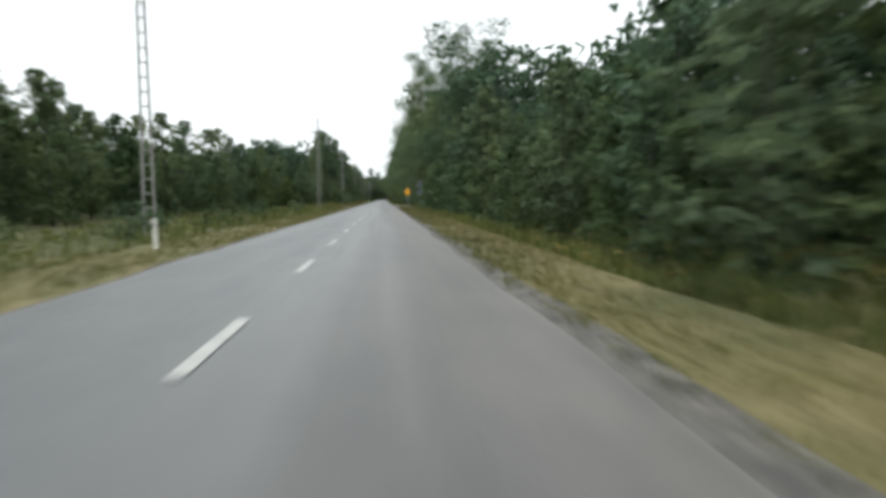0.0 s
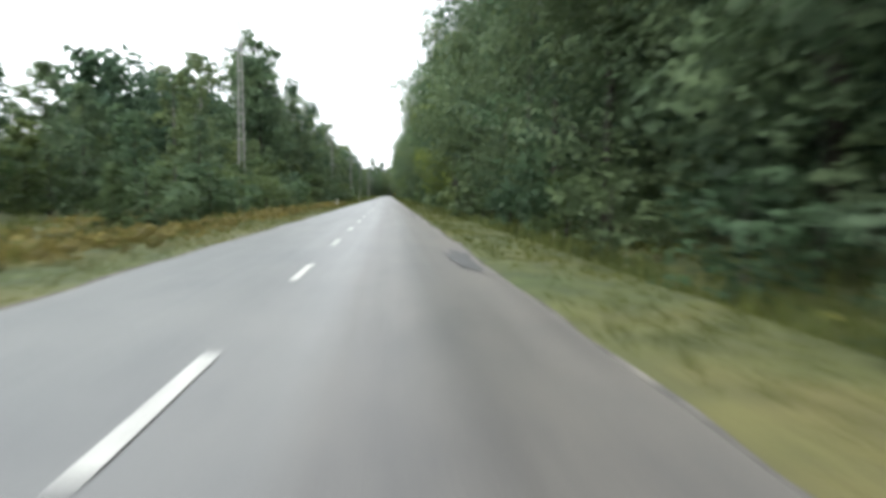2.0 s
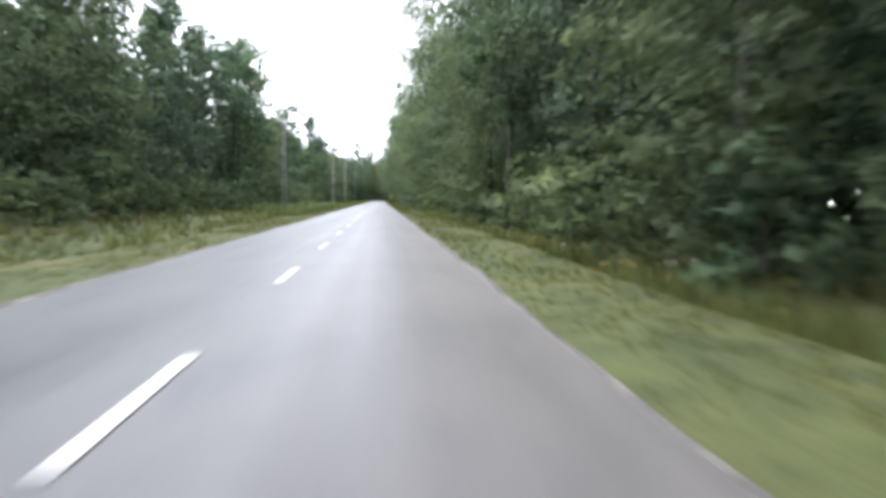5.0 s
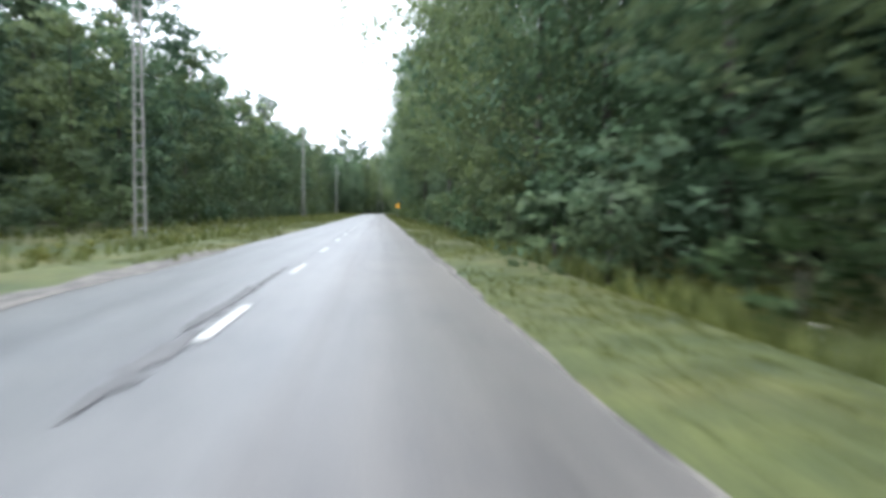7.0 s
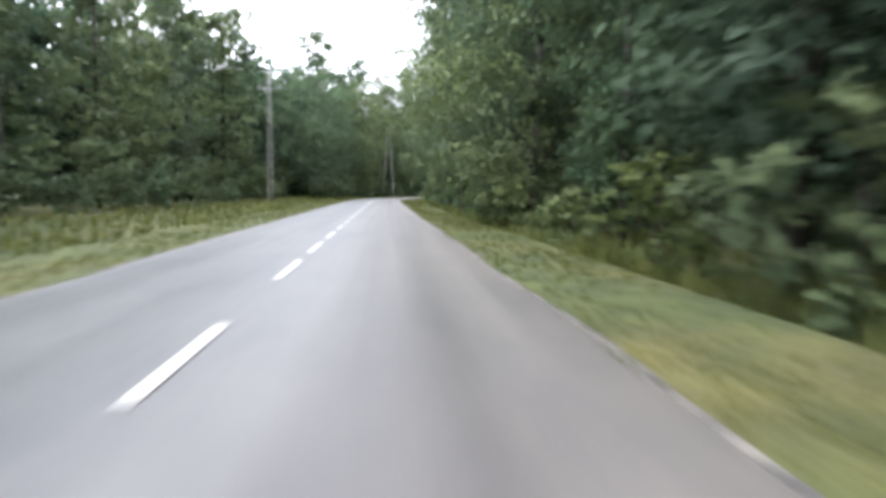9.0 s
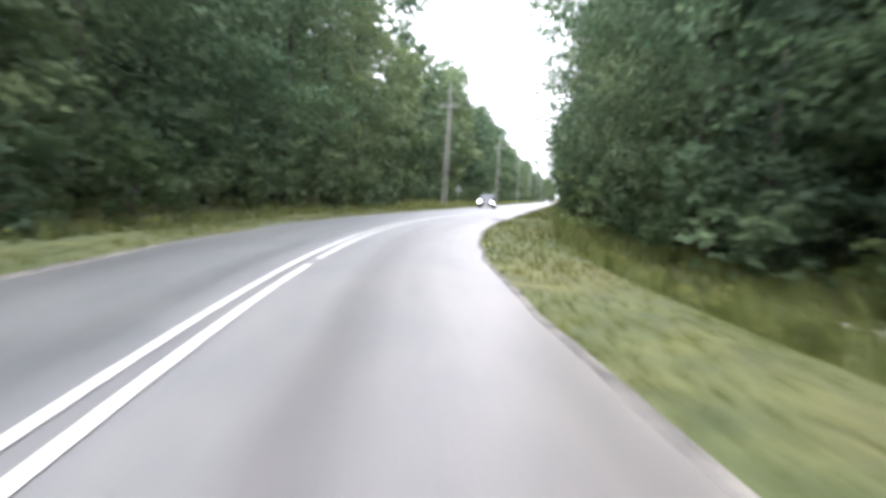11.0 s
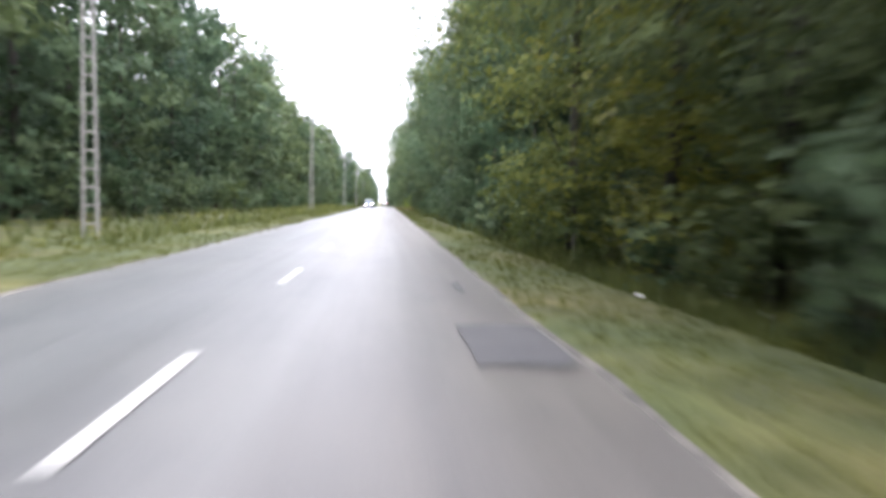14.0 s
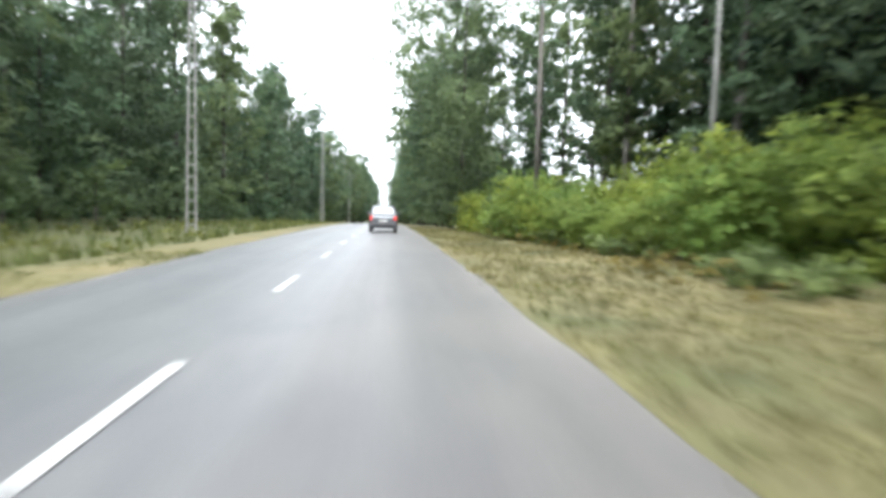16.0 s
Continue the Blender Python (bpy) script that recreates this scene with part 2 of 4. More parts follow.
LEAF_BRIGHT = leaf_material("leaf_bright", (0.116, 0.174, 0.039), (0.261, 0.319, 0.086))
LEAF_GOLD = leaf_material("leaf_gold", (0.112, 0.159, 0.045), (0.213, 0.260, 0.072))
LEAF_AUTUMN = leaf_material("leaf_autumn", (0.105, 0.140, 0.046), (0.213, 0.227, 0.068))
GRASS = leaf_material("grass_blade", (0.054, 0.077, 0.023), (0.115, 0.126, 0.042))
STRAW = leaf_material("straw_blade", (0.140, 0.116, 0.056), (0.288, 0.233, 0.121))
OCHRE = leaf_material("ochre_weed", (0.107, 0.098, 0.039), (0.205, 0.175, 0.073))
BRACKEN = leaf_material("bracken_leaf", (0.093, 0.130, 0.047), (0.205, 0.242, 0.107))
WEED = leaf_material("weed", (0.078, 0.1, 0.034), (0.165, 0.172, 0.064))
CONCRETE = grain("concrete", [(0.3, (0.18, 0.18, 0.172)), (0.7, (0.28, 0.28, 0.266))], 2.0, 0.85, 0.2, 0.004)
GALV = plain("galvanised_steel", (0.22, 0.23, 0.24), 0.5, 0.6)
SIGN_BACK = plain("sign_back", (0.085, 0.095, 0.115), 0.6, 0.2)
SIGN_GREY = plain("sign_back_grey", (0.14, 0.15, 0.155), 0.6, 0.2)
SIGN_YELLOW = plain("sign_yellow", (0.85, 0.42, 0.02), 0.45, 0, 0.06)
SIGN_RED = plain("sign_red", (0.6, 0.1, 0.03), 0.45)
BLACK = plain("black", (0.02, 0.02, 0.022), 0.5)
BLOOM = plain("white_bloom", (0.75, 0.75, 0.68), 0.8, 0, 0.1, 30)
WHITE = plain("white_plastic", (0.6, 0.6, 0.56), 0.5)


# ---------------------------------------------------------------- builders
def mesh_object(name, bm, mat, parent=None, label="", smooth=False):
    me = bpy.data.meshes.new(name)
    bm.to_mesh(me)
    bm.free()
    for m in mat if isinstance(mat, (list, tuple)) else [mat]:
        me.materials.append(m)
    if smooth:
        for p in me.polygons:
            p.use_smooth = True
    ob = new(name, me)
    if parent:
        ob.parent = parent
    if label:
        tagged(ob, label)
    return ob


part = mesh_object


def raw_object(name, verts, faces, mat, parent=None, uvs=None):
    me = bpy.data.meshes.new(name)
    me.from_pydata(verts, [], faces)
    me.materials.append(mat)
    if uvs is not None:
        layer = me.uv_layers.new(name="UVMap")
        idx = np.empty(len(me.loops), dtype=np.int32)
        me.loops.foreach_get("vertex_index", idx)
        layer.data.foreach_set("uv", np.asarray(uvs, dtype=np.float32)[idx].ravel())
    ob = new(name, me)
    if parent:
        ob.parent = parent
    return ob


def empty(name, m, label, category, group="", kind=""):
    e = new(name)
    e.empty_display_size = 0.2
    e.matrix_world = m
    return tagged(e, label, category, group, kind)


def stand(s, u, z=0.0, turn=0.0):
    p = at(s, u, z)
    return pose(p.x, p.y, p.z, 0, 0, heading(s) + turn)


def box(bm, cx, cy, cz, sx, sy, sz, bevel=0.0):
    r = bmesh.ops.create_cube(bm, size=1, matrix=Matrix.Translation((cx, cy, cz)) @ Matrix.Diagonal((sx, sy, sz, 1)))
    if bevel:
        edges = list({e for v in r["verts"] for e in v.link_edges})
        bmesh.ops.bevel(bm, geom=edges, offset=bevel, segments=2, affect="EDGES", profile=0.5)


def rod(bm, a, b, r1, r2=None, n=8):
    a, b = Vector(a), Vector(b)
    d = b - a
    m = Matrix.Translation((a + b) / 2) @ d.to_track_quat("Z", "Y").to_matrix().to_4x4()
    bmesh.ops.create_cone(bm, cap_ends=True, segments=n, radius1=r1, radius2=r1 if r2 is None else r2, depth=d.length, matrix=m)


# ---------------------------------------------------------------- ground and road
def ground_height(s, u):
    """Cross profile of the verges, in plan units."""
    rough = 0.05 * noise.noise(Vector((s * 0.21, u * 0.5, 3.0))) + 0.10 * noise.noise(Vector((s * 0.05, u * 0.11, 7.0)))
    if u >= 0:
        z = np.interp(u, [0, 2.4, 2.7, 3.6, 4.4, 4.8, 5.5, 6.4, 9.0, 60, 220], [-0.06, -0.06, -0.02, -0.04, -0.07, -0.17, -0.42, -0.33, -0.05, 0.0, -4.35])
    else:
        z = np.interp(-u, [0, 2.0, 2.3, 4.2, 6.0, 7.5, 10.0, 60, 260], [-0.06, -0.06, -0.02, -0.05, -0.30, -0.18, 0.0, 0.05, -4.35])
    if u > 2.4 and 75 < s < 92:                         # level ground where the track joins
        z += (-0.06 - z) * min(1.0, (s - 75) / 3, (92 - s) / 3)
        rough *= 0.3
    if u > 2.4 and s > 742:                             # no ditch beside the clearing
        z += (max(z, -0.07) - z) * min(1.0, (s - 742) / 12)
    return float(z) + rough * min(1.0, max(0.0, (abs(u) - 2.6) / 1.5))


def build_ground():
    us = [-260, -140, -60, -40, -28, -20, -15, -12, -10, -8.5, -7.5, -6.6, -5.8, -5, -4.2, -3.6, -3, -2.6, -2.3, -2.0, 0,
          2.4, 2.7, 3.0, 3.3, 3.6, 4.0, 4.4, 4.8, 5.15, 5.5, 6, 6.4, 7, 8, 9.5, 12, 15, 20, 28, 40, 60, 120, 220]
    verts, faces, uvs = [], [], []
    ss = np.arange(S_MIN, S_MAX + 0.1, 2.5)
    for s in ss:
        for u in us:
            verts.append(at(s, u, ground_height(s, u)))
            uvs.append((u, s))
    n = len(us)
    for i in range(len(ss) - 1):
        for j in range(n - 1):
            a = i * n + j
            faces.append((a, a + 1, a + n + 1, a + n))
    k = len(verts)                      # the land beyond, lower and out to the horizon
    c = at(400, 0)
    for dx, dy in ((-1, -1), (1, -1), (1, 1), (-1, 1)):
        verts.append((c.x + dx * 4000, c.y + dy * 4000, -3.2))
        uvs.append((60, 400))
    faces.append((k, k + 1, k + 2, k + 3))
    g = raw_object("ground", verts, faces, VERGE, None, uvs)
    for p in g.data.polygons:
        p.use_smooth = True
    return tagged(g, "uneven green and straw coloured grass verge and woodland floor", "ground", kind="structure")


def edge_at(s, side):
    """The ragged edge of the asphalt."""
    if side > 0:
        base = float(np.interp(s, [360, 375, 430, 450, 690, 705], [2.5, 2.63, 2.63, 2.5, 2.5, 2.64]))
    else:
        base = -float(np.interp(s, [270, 295, 350, 365, 520, 535, 690, 702, 738, 752], [2.2, 2.32, 2.32, 2.22, 2.22, 2.48, 2.48, 2.22, 2.22, 2.46]))
    return base + side * (0.09 * noise.noise(Vector((s * 0.33, side * 5.0, 1.0))) + 0.06 * noise.noise(Vector((s * 1.1, side * 9.0, 2.0))))


def build_road():
    verts, faces, uvs = [], [], []
    ss = np.arange(S_MIN, S_MAX + 0.1, 0.8)
    cols = 9
    for s in ss:
        l, r = edge_at(s, -1), edge_at(s, 1)
        for j in range(cols):
            u = l + (r - l) * j / (cols - 1)
            verts.append(at(s, u, 0.0 - 0.012 * (u / 2.4) ** 2))
            uvs.append((u, s))
        verts.append(at(s, r + 0.02, -0.12))
        uvs.append((r, s))
        verts.append(at(s, l - 0.02, -0.12))
        uvs.append((l, s))
    n = cols + 2
    for i in range(len(ss) - 1):
        a = i * n
        for j in range(cols - 1):
            faces.append((a + j, a + j + 1, a + n + j + 1, a + n + j))
        faces.append((a + cols - 1, a + cols, a + n + cols, a + n + cols - 1))
        faces.append((a + cols + 1, a, a + n, a + n + cols + 1))
    r = raw_object("road", verts, faces, ASPHALT, None, uvs)
    return tagged(r, "worn grey two lane asphalt road with ragged edges", "road", kind="structure")


build_ground()
ROAD = build_road()


def strip(name, s0, s1, u0, u1, z, mat, parent, step=1.0, ragged=0.0, seed=0.0, label="", freq=0.9, taper=0.0):
    """A band laid on the road or verge between two stations and two offsets."""
    n = max(2, int(abs(s1 - s0) / step) + 1)
    verts, faces, uvs = [], [], []
    for i in range(n):
        s = s0 + (s1 - s0) * i / (n - 1)
        for k, u in ((0, u0), (1, u1)):
            w = ragged * noise.noise(Vector((s * freq, k * 7.0, seed)))
            if taper:                                     # ends that run out
                f = 1 - min(1.0, (s - s0) / taper, (s1 - s) / taper)
                w += ((u0 + u1) / 2 - u - w) * f * f
            zz = z if not callable(z) else z(s, u + w)
            verts.append(at(s, u + w, zz))
            uvs.append((u, s))
    for i in range(n - 1):
        a = 2 * i
        faces.append((a, a + 1, a + 3, a + 2))
    ob = raw_object(name, verts, faces, mat, parent, uvs)
    return tagged(ob, label) if label else ob


LIFT = 0.009          # paint and patches lie a few millimetres above the asphalt


def build_markings():
    period, dash, wide = 5.1, 1.75, 0.055
    k = -12
    while True:
        s = 3.6 + k * period
        k += 1
        if s > 428:
            break
        strip("lane_dash", s, s + dash, -wide, wide, LIFT, PAINT, ROAD, 0.9, 0.006, s)
    s = 431.0
    while s < 468:
        strip("lane_dash", s, s + 2.0, -wide, wide, LIFT, PAINT, ROAD, 1.0, 0.006, s)
        s += 3.0
    strip("solid_line", 470, 580, -0.14, -0.06, LIFT, PAINT, ROAD, 1.0, 0.008, 1.0)
    strip("solid_line", 470, 523.9, 0.06, 0.15, LIFT, PAINT, ROAD, 1.0, 0.008, 2.0)
    strip("solid_line", 524.6, 551, 0.06, 0.15, LIFT, PAINT, ROAD, 1.0, 0.008, 2.0)
    s = DASH_SHORT
    while s < 613:
        strip("lane_dash", s, s + 2.1, 0.06 if s < 578 else -wide, 0.17 if s < 578 else wide, LIFT, PAINT, ROAD, 1.0, 0.006, s)
        s += 2.81
    s = 611.76 + 3.84
    while s < 960:
        strip("lane_dash", s, s + dash, -0.046, wide, LIFT, PAINT, ROAD, 0.9, 0.006, s)
        s += period


DASH_SHORT = 553.4
build_markings()


# asphalt patches: station, offset, length, width
PATCHES = [
    (52.4, 1.76, 0.35, 0.48), (108.2, 2.21, 2.60, 0.49), (150.6, -0.03, 0.31, 0.25), (152.1, 2.32, 0.37, 0.16),
    (200.7, -0.09, 0.31, 0.24), (306.9, -0.02, 1.00, 0.36),
    (313.6, 2.33, 0.57, 0.25), (321.7, 2.26, 2.03, 0.30), (311.3, -0.14, 0.17, 0.12), (361.4, 2.37, 0.52, 0.19),
    (360.9, -0.53, 0.32, 0.14), (381.0, 2.28, 0.53, 0.35), (382.6, 2.32, 0.86, 0.29), (384.0, 2.31, 0.67, 0.21), (387.0, 2.19, 0.80, 0.30),
    (382.8, -0.09, 0.90, 0.33), (405.8, -0.06, 0.34, 0.28), (405.7, 2.30, 0.60, 0.22), (408.6, 2.31, 0.70, 0.17), (407.2, 2.33, 0.88, 0.27),
    (544.0, 2.28, 2.2, 0.66), (553.8, 2.37, 1.69, 0.18), (566.2, 2.33, 4.0, 0.62), (570.7, 2.30, 1.28, 0.31), (572.1, 2.30, 0.44, 0.26),
    (574.8, 2.28, 2.60, 0.36), (568.8, 2.25, 0.27, 0.10), (580.3, 2.27, 1.95, 0.38), (600.6, 2.16, 1.04, 0.26), (594.9, 2.26, 0.37, 0.26),
    (593.2, 2.21, 0.51, 0.17), (627.1, 1.96, 1.88, 0.88), (626.4, 0.23, 1.33, 0.26), (663.6, 2.12, 1.37, 0.68), (666.6, 2.08, 1.00, 0.15),
    (736.3, 2.19, 0.99, 0.53), (747.3, 2.24, 2.60, 0.44), (605.0, 1.75, 1.60, 0.80), (509.8, 1.85, 0.50, 0.35), (510.1, 1.70, 0.35, 0.30),
    (510.7, 1.55, 0.35, 0.30), (513.8, 1.75, 0.60, 0.60),
]


def build_patch(s, u, length, width, i, n=34, name="patch"):
    rnd = random.Random(i * 7 + 1)
    verts = [at(s, u, LIFT + 0.002)]
    q = 0.2 if width > 0.5 and length > 0.5 else 0.85                # squarish sawn patches, rounder fillings
    rag = 0.15 if q < 0.6 else 0.6
    if i == 0:                                            # the round one
        q, rag = 1.0, 0.05
    width *= 0.92 if q < 0.6 or i == 0 else 0.75
    for k in range(n):
        a = 2 * math.pi * k / n
        c, d = math.cos(a), math.sin(a)
        f = 1 + rag * noise.noise(Vector((c * 1.7, d * 1.7, i * 3.1))) + rag * 0.7 * noise.noise(Vector((c * 4, d * 4, i * 1.3))) + rnd.uniform(-0.03, 0.03)
        verts.append(at(s + math.copysign(abs(d) ** q, d) * length * 0.5 * f, u + math.copysign(abs(c) ** q, c) * width * 0.5 * f, LIFT))
    faces = [(0, 1 + k, 1 + (k + 1) % n) for k in range(n)]
    raw_object(name, verts, faces, SEAM if n < 20 else PATCH if q < 0.6 else TAR, ROAD)


for i, row in enumerate(PATCHES):
    build_patch(*row, i)
# skid mark and tar-filled joint along the middle
for k, (s, u) in enumerate(((75.8, 1.84), (76.9, 1.84), (78.0, 1.83), (79.1, 1.82), (80.2, 1.8))):    # a braking tyre, drifting inwards
    strip("skid_mark", s, s + 1.14, u - 0.03, u + 0.03 - 0.004 * k, LIFT + 0.002, PATCH, ROAD, 0.2, 0.012, 4.0)
joint = random.Random(3)
for a, b in ((146, 152), (215, 236), (296, 306), (308, 322), (325, 332), (341, 345), (350, 364), (372, 384)):
    while a < b:                                          # broken pieces of a worn tar seam
        c = joint.uniform(0.2, 0.7)
        build_patch(a + c / 2, -0.1 + joint.uniform(-0.05, 0.05), c * 1.2, joint.choice((0.015, 0.02, 0.03, 0.06)), int(a * 31), 16, "tar_joint")
        a += c * joint.uniform(0.85, 1.6)
for a, b, u0, u1, k in ((333.3, 335.6, -0.22, -0.05, 1.0), (335.4, 339.2, -0.3, -0.17, 2.0), (338.8, 341.4, -0.27, -0.2, 3.0), (149.0, 152.0, -0.2, -0.15, 5.0), (382.2, 384.0, -0.2, -0.1, 7.0)):
    strip("tar_joint", a, b, u0, u1, LIFT + 0.001, SEAM, ROAD, 0.07, 0.12, k, freq=3.4, taper=0.8)
for k, (a, b, u0, u1) in enumerate(((197.8, 198.4, 2.12, 2.32), (198.8, 199.8, 2.08, 2.28), (200.0, 201.0, 1.94, 2.32), (200.9, 204.0, 2.04, 2.19), (204.4, 205.9, 1.98, 2.36),
                                    (205.8, 214.0, 2.12, 2.22), (129.1, 130.3, 2.14, 2.42), (130.2, 136.0, 2.27, 2.36), (125.4, 127.9, 2.21, 2.26))):
    strip("edge_repair", a, b, u0, u1, LIFT + 0.001, PATCH if a > 190 else TAR, ROAD, 0.06, 0.16, 20.0 + k, freq=3.1, taper=0.45)
strip("tar_joint", 377.6 + 10.4, 377.6 + 10.55, -2.0, 2.3, LIFT - 0.002, PATCH, ROAD, 0.05, 0.02, 8.0)


def grit_width(s, side):
    """How far the grit reaches beside the asphalt; it widens towards the side track."""
    if side < 0:
        return 0.16
    return float(np.interp(s, [68, 77, 79.5, 82.5, 84, 88, 91, 96, 735, 748], [0.4, 0.62, 0.85, 1.7, 2.0, 1.6, 0.4, 0.13, 0.13, 0.0]))


def build_shoulders():
    for side, name in ((1, "shoulder_right"), (-1, "shoulder_left")):
        verts, faces, uvs = [], [], []
        ss = np.arange(S_MIN, S_MAX + 0.1, 0.8)
        for s in ss:
            e = edge_at(s, side) - side * 0.05
            w = grit_width(s, side) + 0.14 * noise.noise(Vector((s * 0.08, side * 3.0, 6.0))) + 0.08 * noise.noise(Vector((s * 0.9, side * 4.0, 6.0)))
            for k, u in enumerate((e, e + side * max(0.06, w))):
                verts.append(at(s, u, (-0.018, max(-0.03, ground_height(s, u)) + 0.012)[k]))
                uvs.append((u, s))
        for i in range(len(ss) - 1):
            a = 2 * i
            faces.append((a, a + 1, a + 3, a + 2) if side > 0 else (a + 1, a, a + 2, a + 3))
        tagged(raw_object(name, verts, faces, SHOULDER, None, uvs), "narrow strip of grey grit beside the asphalt", "shoulder", kind="structure")


build_shoulders()


def build_track(name, s0, s1, u0, u1, flare, label):
    """A gravel side track that leaves the road."""
    verts, faces, uvs = [], [], []
    n = 14
    for i in range(n):
        f = i / (n - 1)
        u = u0 + (u1 - u0) * f
        fl = flare * (1 - f) ** 3
        a, b = s0 - fl, s1 + fl
        for k in range(7):
            s = a + (b - a) * k / 6
            s += 0.15 * noise.noise(Vector((u, k, 2.0)))
            verts.append(at(s, u, max(0.0 - 0.004 * abs(u - u0), ground_height(s, u) + 0.015)))
            uvs.append((u, s))
    for i in range(n - 1):
        for k in range(6):
            a = i * 7 + k
            faces.append((a, a + 7, a + 8, a + 1) if u1 < u0 else (a, a + 1, a + 8, a + 7))
    tagged(raw_object(name, verts, faces, GRAVEL if u1 > 0 else SHOULDER, None, uvs), label, "track", kind="structure")


build_track("side_track_right", 83.6, 87.2, 2.6, 13, 1.0, "pale sandy gravel track joining the road")
build_track("side_track_left", 80.8, 83.2, -2.15, -4.4, 1.6, "grey gravel track joining the road")
for name, a, c in (("layby_strip_1", 335.5, 346.0), ("layby_strip_2", 614.5, 621.0)):
    tagged(strip(name, a, c, -2.85, -2.16, lambda s, u: max(-0.03, ground_height(s, u)) + 0.02, SHOULDER, None, 0.8, 0.25, a),
           "gravel strip worn into the verge beside the road", "shoulder", kind="structure")


# ---------------------------------------------------------------- trees
class Leaves:
    """Leaf sprays of one crown: corners, triangles and soft shading normals."""

    def __init__(self):
        self.verts, self.faces, self.normals = [], [], []

    def build(self, name, mat, parent=None):
        ob = raw_object(name, self.verts, self.faces, mat, parent)
        ob.data.normals_split_custom_set_from_vertices(self.normals)
        return ob


def leaf_cloud(rnd, leaves, centre, radius, count, size, squash=0.75, tuft=8):
    """Tufts of small leaf sprays on the shell of a clump; the leaves face out and upwards."""
    cx, cy, cz = centre
    verts, faces, normals = leaves.verts, leaves.faces, leaves.normals
    spread = max(radius * 0.15, size * 0.7)
    gauss, uniform = rnd.gauss, rnd.uniform
    for _ in range(max(1, count // tuft)):
        dx, dy, dz = gauss(0, 1), gauss(0, 1), gauss(0.25, 1)
        k = 1 / max(0.05, math.sqrt(dx * dx + dy * dy + dz * dz))
        dx, dy, dz = dx * k, dy * k, dz * k
        r = radius * uniform(0.6, 1.05)
        ox, oy, oz = cx + dx * r, cy + dy * r, cz + dz * r * squash
        for _leaf in range(tuft):
            px, py, pz = ox + gauss(0, spread), oy + gauss(0, spread), oz + gauss(0, spread * 0.55)
            n = Vector((dx * 0.8 + uniform(-0.75, 0.75), dy * 0.8 + uniform(-0.75, 0.75), dz * 0.7 + uniform(-0.2, 1.0)))
            t = n.cross((uniform(-1, 1), uniform(-1, 1), uniform(-1, 1)))
            if t.length < 1e-3:
                continue
            t.normalize()
            b = n.cross(t).normalized()
            w, h = size * uniform(0.5, 1.2), size * uniform(0.3, 0.6)
            i = len(verts)
            tx, ty, tz, bx, by, bz = t.x * w, t.y * w, t.z * w, b.x * h, b.y * h, b.z * h
            verts += [(px - tx * 0.6 - bx, py - ty * 0.6 - by, pz - tz * 0.6 - bz), (px + tx, py + ty, pz + tz),
                      (px - tx * 0.5 + bx, py - ty * 0.5 + by, pz - tz * 0.5 + bz)]
            faces.append((i, i + 1, i + 2))
            n.normalize()
            soft = (dx * 0.8 + n.x * 0.3, dy * 0.8 + n.y * 0.3, dz * 0.8 + n.z * 0.3 + 0.15)
            k = 1 / max(0.1, math.sqrt(soft[0] ** 2 + soft[1] ** 2 + soft[2] ** 2))
            normals += [(soft[0] * k, soft[1] * k, soft[2] * k)] * 3


def limb(bm, a, b, r1, r2, bend, rnd):
    mid = (Vector(a) + Vector(b)) / 2 + Vector((rnd.uniform(-bend, bend), rnd.uniform(-bend, bend), rnd.uniform(0, bend)))
    rod(bm, a, mid, r1, (r1 + r2) / 2, 5)
    rod(bm, mid, b, (r1 + r2) / 2, r2, 4)


def make_tree(name, seed, height, spread, low, clumps, per, leaf, leaf_mat, bark, label, category, trunk_r=None, top=0.35, clump=0.42, skew=0.0, base=0.3):
    """A tree: tapered trunk with limbs, and a crown of clumps. low: where the crown starts, top: how pointed it is."""
    rnd = random.Random(seed)
    root = empty(name, Matrix.Identity(4), label, category)
    tr = trunk_r or height * 0.0078
    bm = bmesh.new()
    lean = Vector((rnd.uniform(-0.03, 0.03), rnd.uniform(-0.03, 0.03), 0)) * height
    pts = [Vector((0, 0, -0.3)), lean * 0.3 + Vector((0, 0, height * 0.35)), lean * 0.7 + Vector((0, 0, height * 0.7)), lean + Vector((0, 0, height * 0.95))]
    rad = [tr * 1.25, tr, tr * 0.6, tr * 0.15]
    for i in range(3):
        rod(bm, pts[i], pts[i + 1], rad[i], rad[i + 1], 8)
    leaves = Leaves()
    for i in range(clumps):
        f = (i + rnd.uniform(0.1, 0.9)) / clumps
        z = low * height + f * height * (0.97 - low)
        prof = (base + (1 - base) * math.sin(min(1.0, f * 2.1 + 0.1) * math.pi * 0.5)) * (1 - max(0.0, f - 0.45) / 0.55 * (1 - top))
        a = rnd.uniform(0, 6.28)
        r = spread * prof * rnd.uniform(0.08, 0.95)
        c = Vector((math.cos(a) * r, math.sin(a) * r - skew * spread * (1 - f), z)) + lean * f
        cr = spread * clump * rnd.uniform(0.65, 1.2) * (0.45 + 0.55 * prof)
        leaf_cloud(rnd, leaves, c, cr, per, leaf)
        if i % 4 == 0:
            zb = max(height * 0.12, z - r * 0.8)
            limb(bm, lean * (zb / height) + Vector((0, 0, zb)), c, tr * 0.35 * (1.1 - f), tr * 0.06, height * 0.02, rnd)
    part("trunk", bm, bark, root, smooth=True)
    leaves.build("crown", leaf_mat, root)
    return root


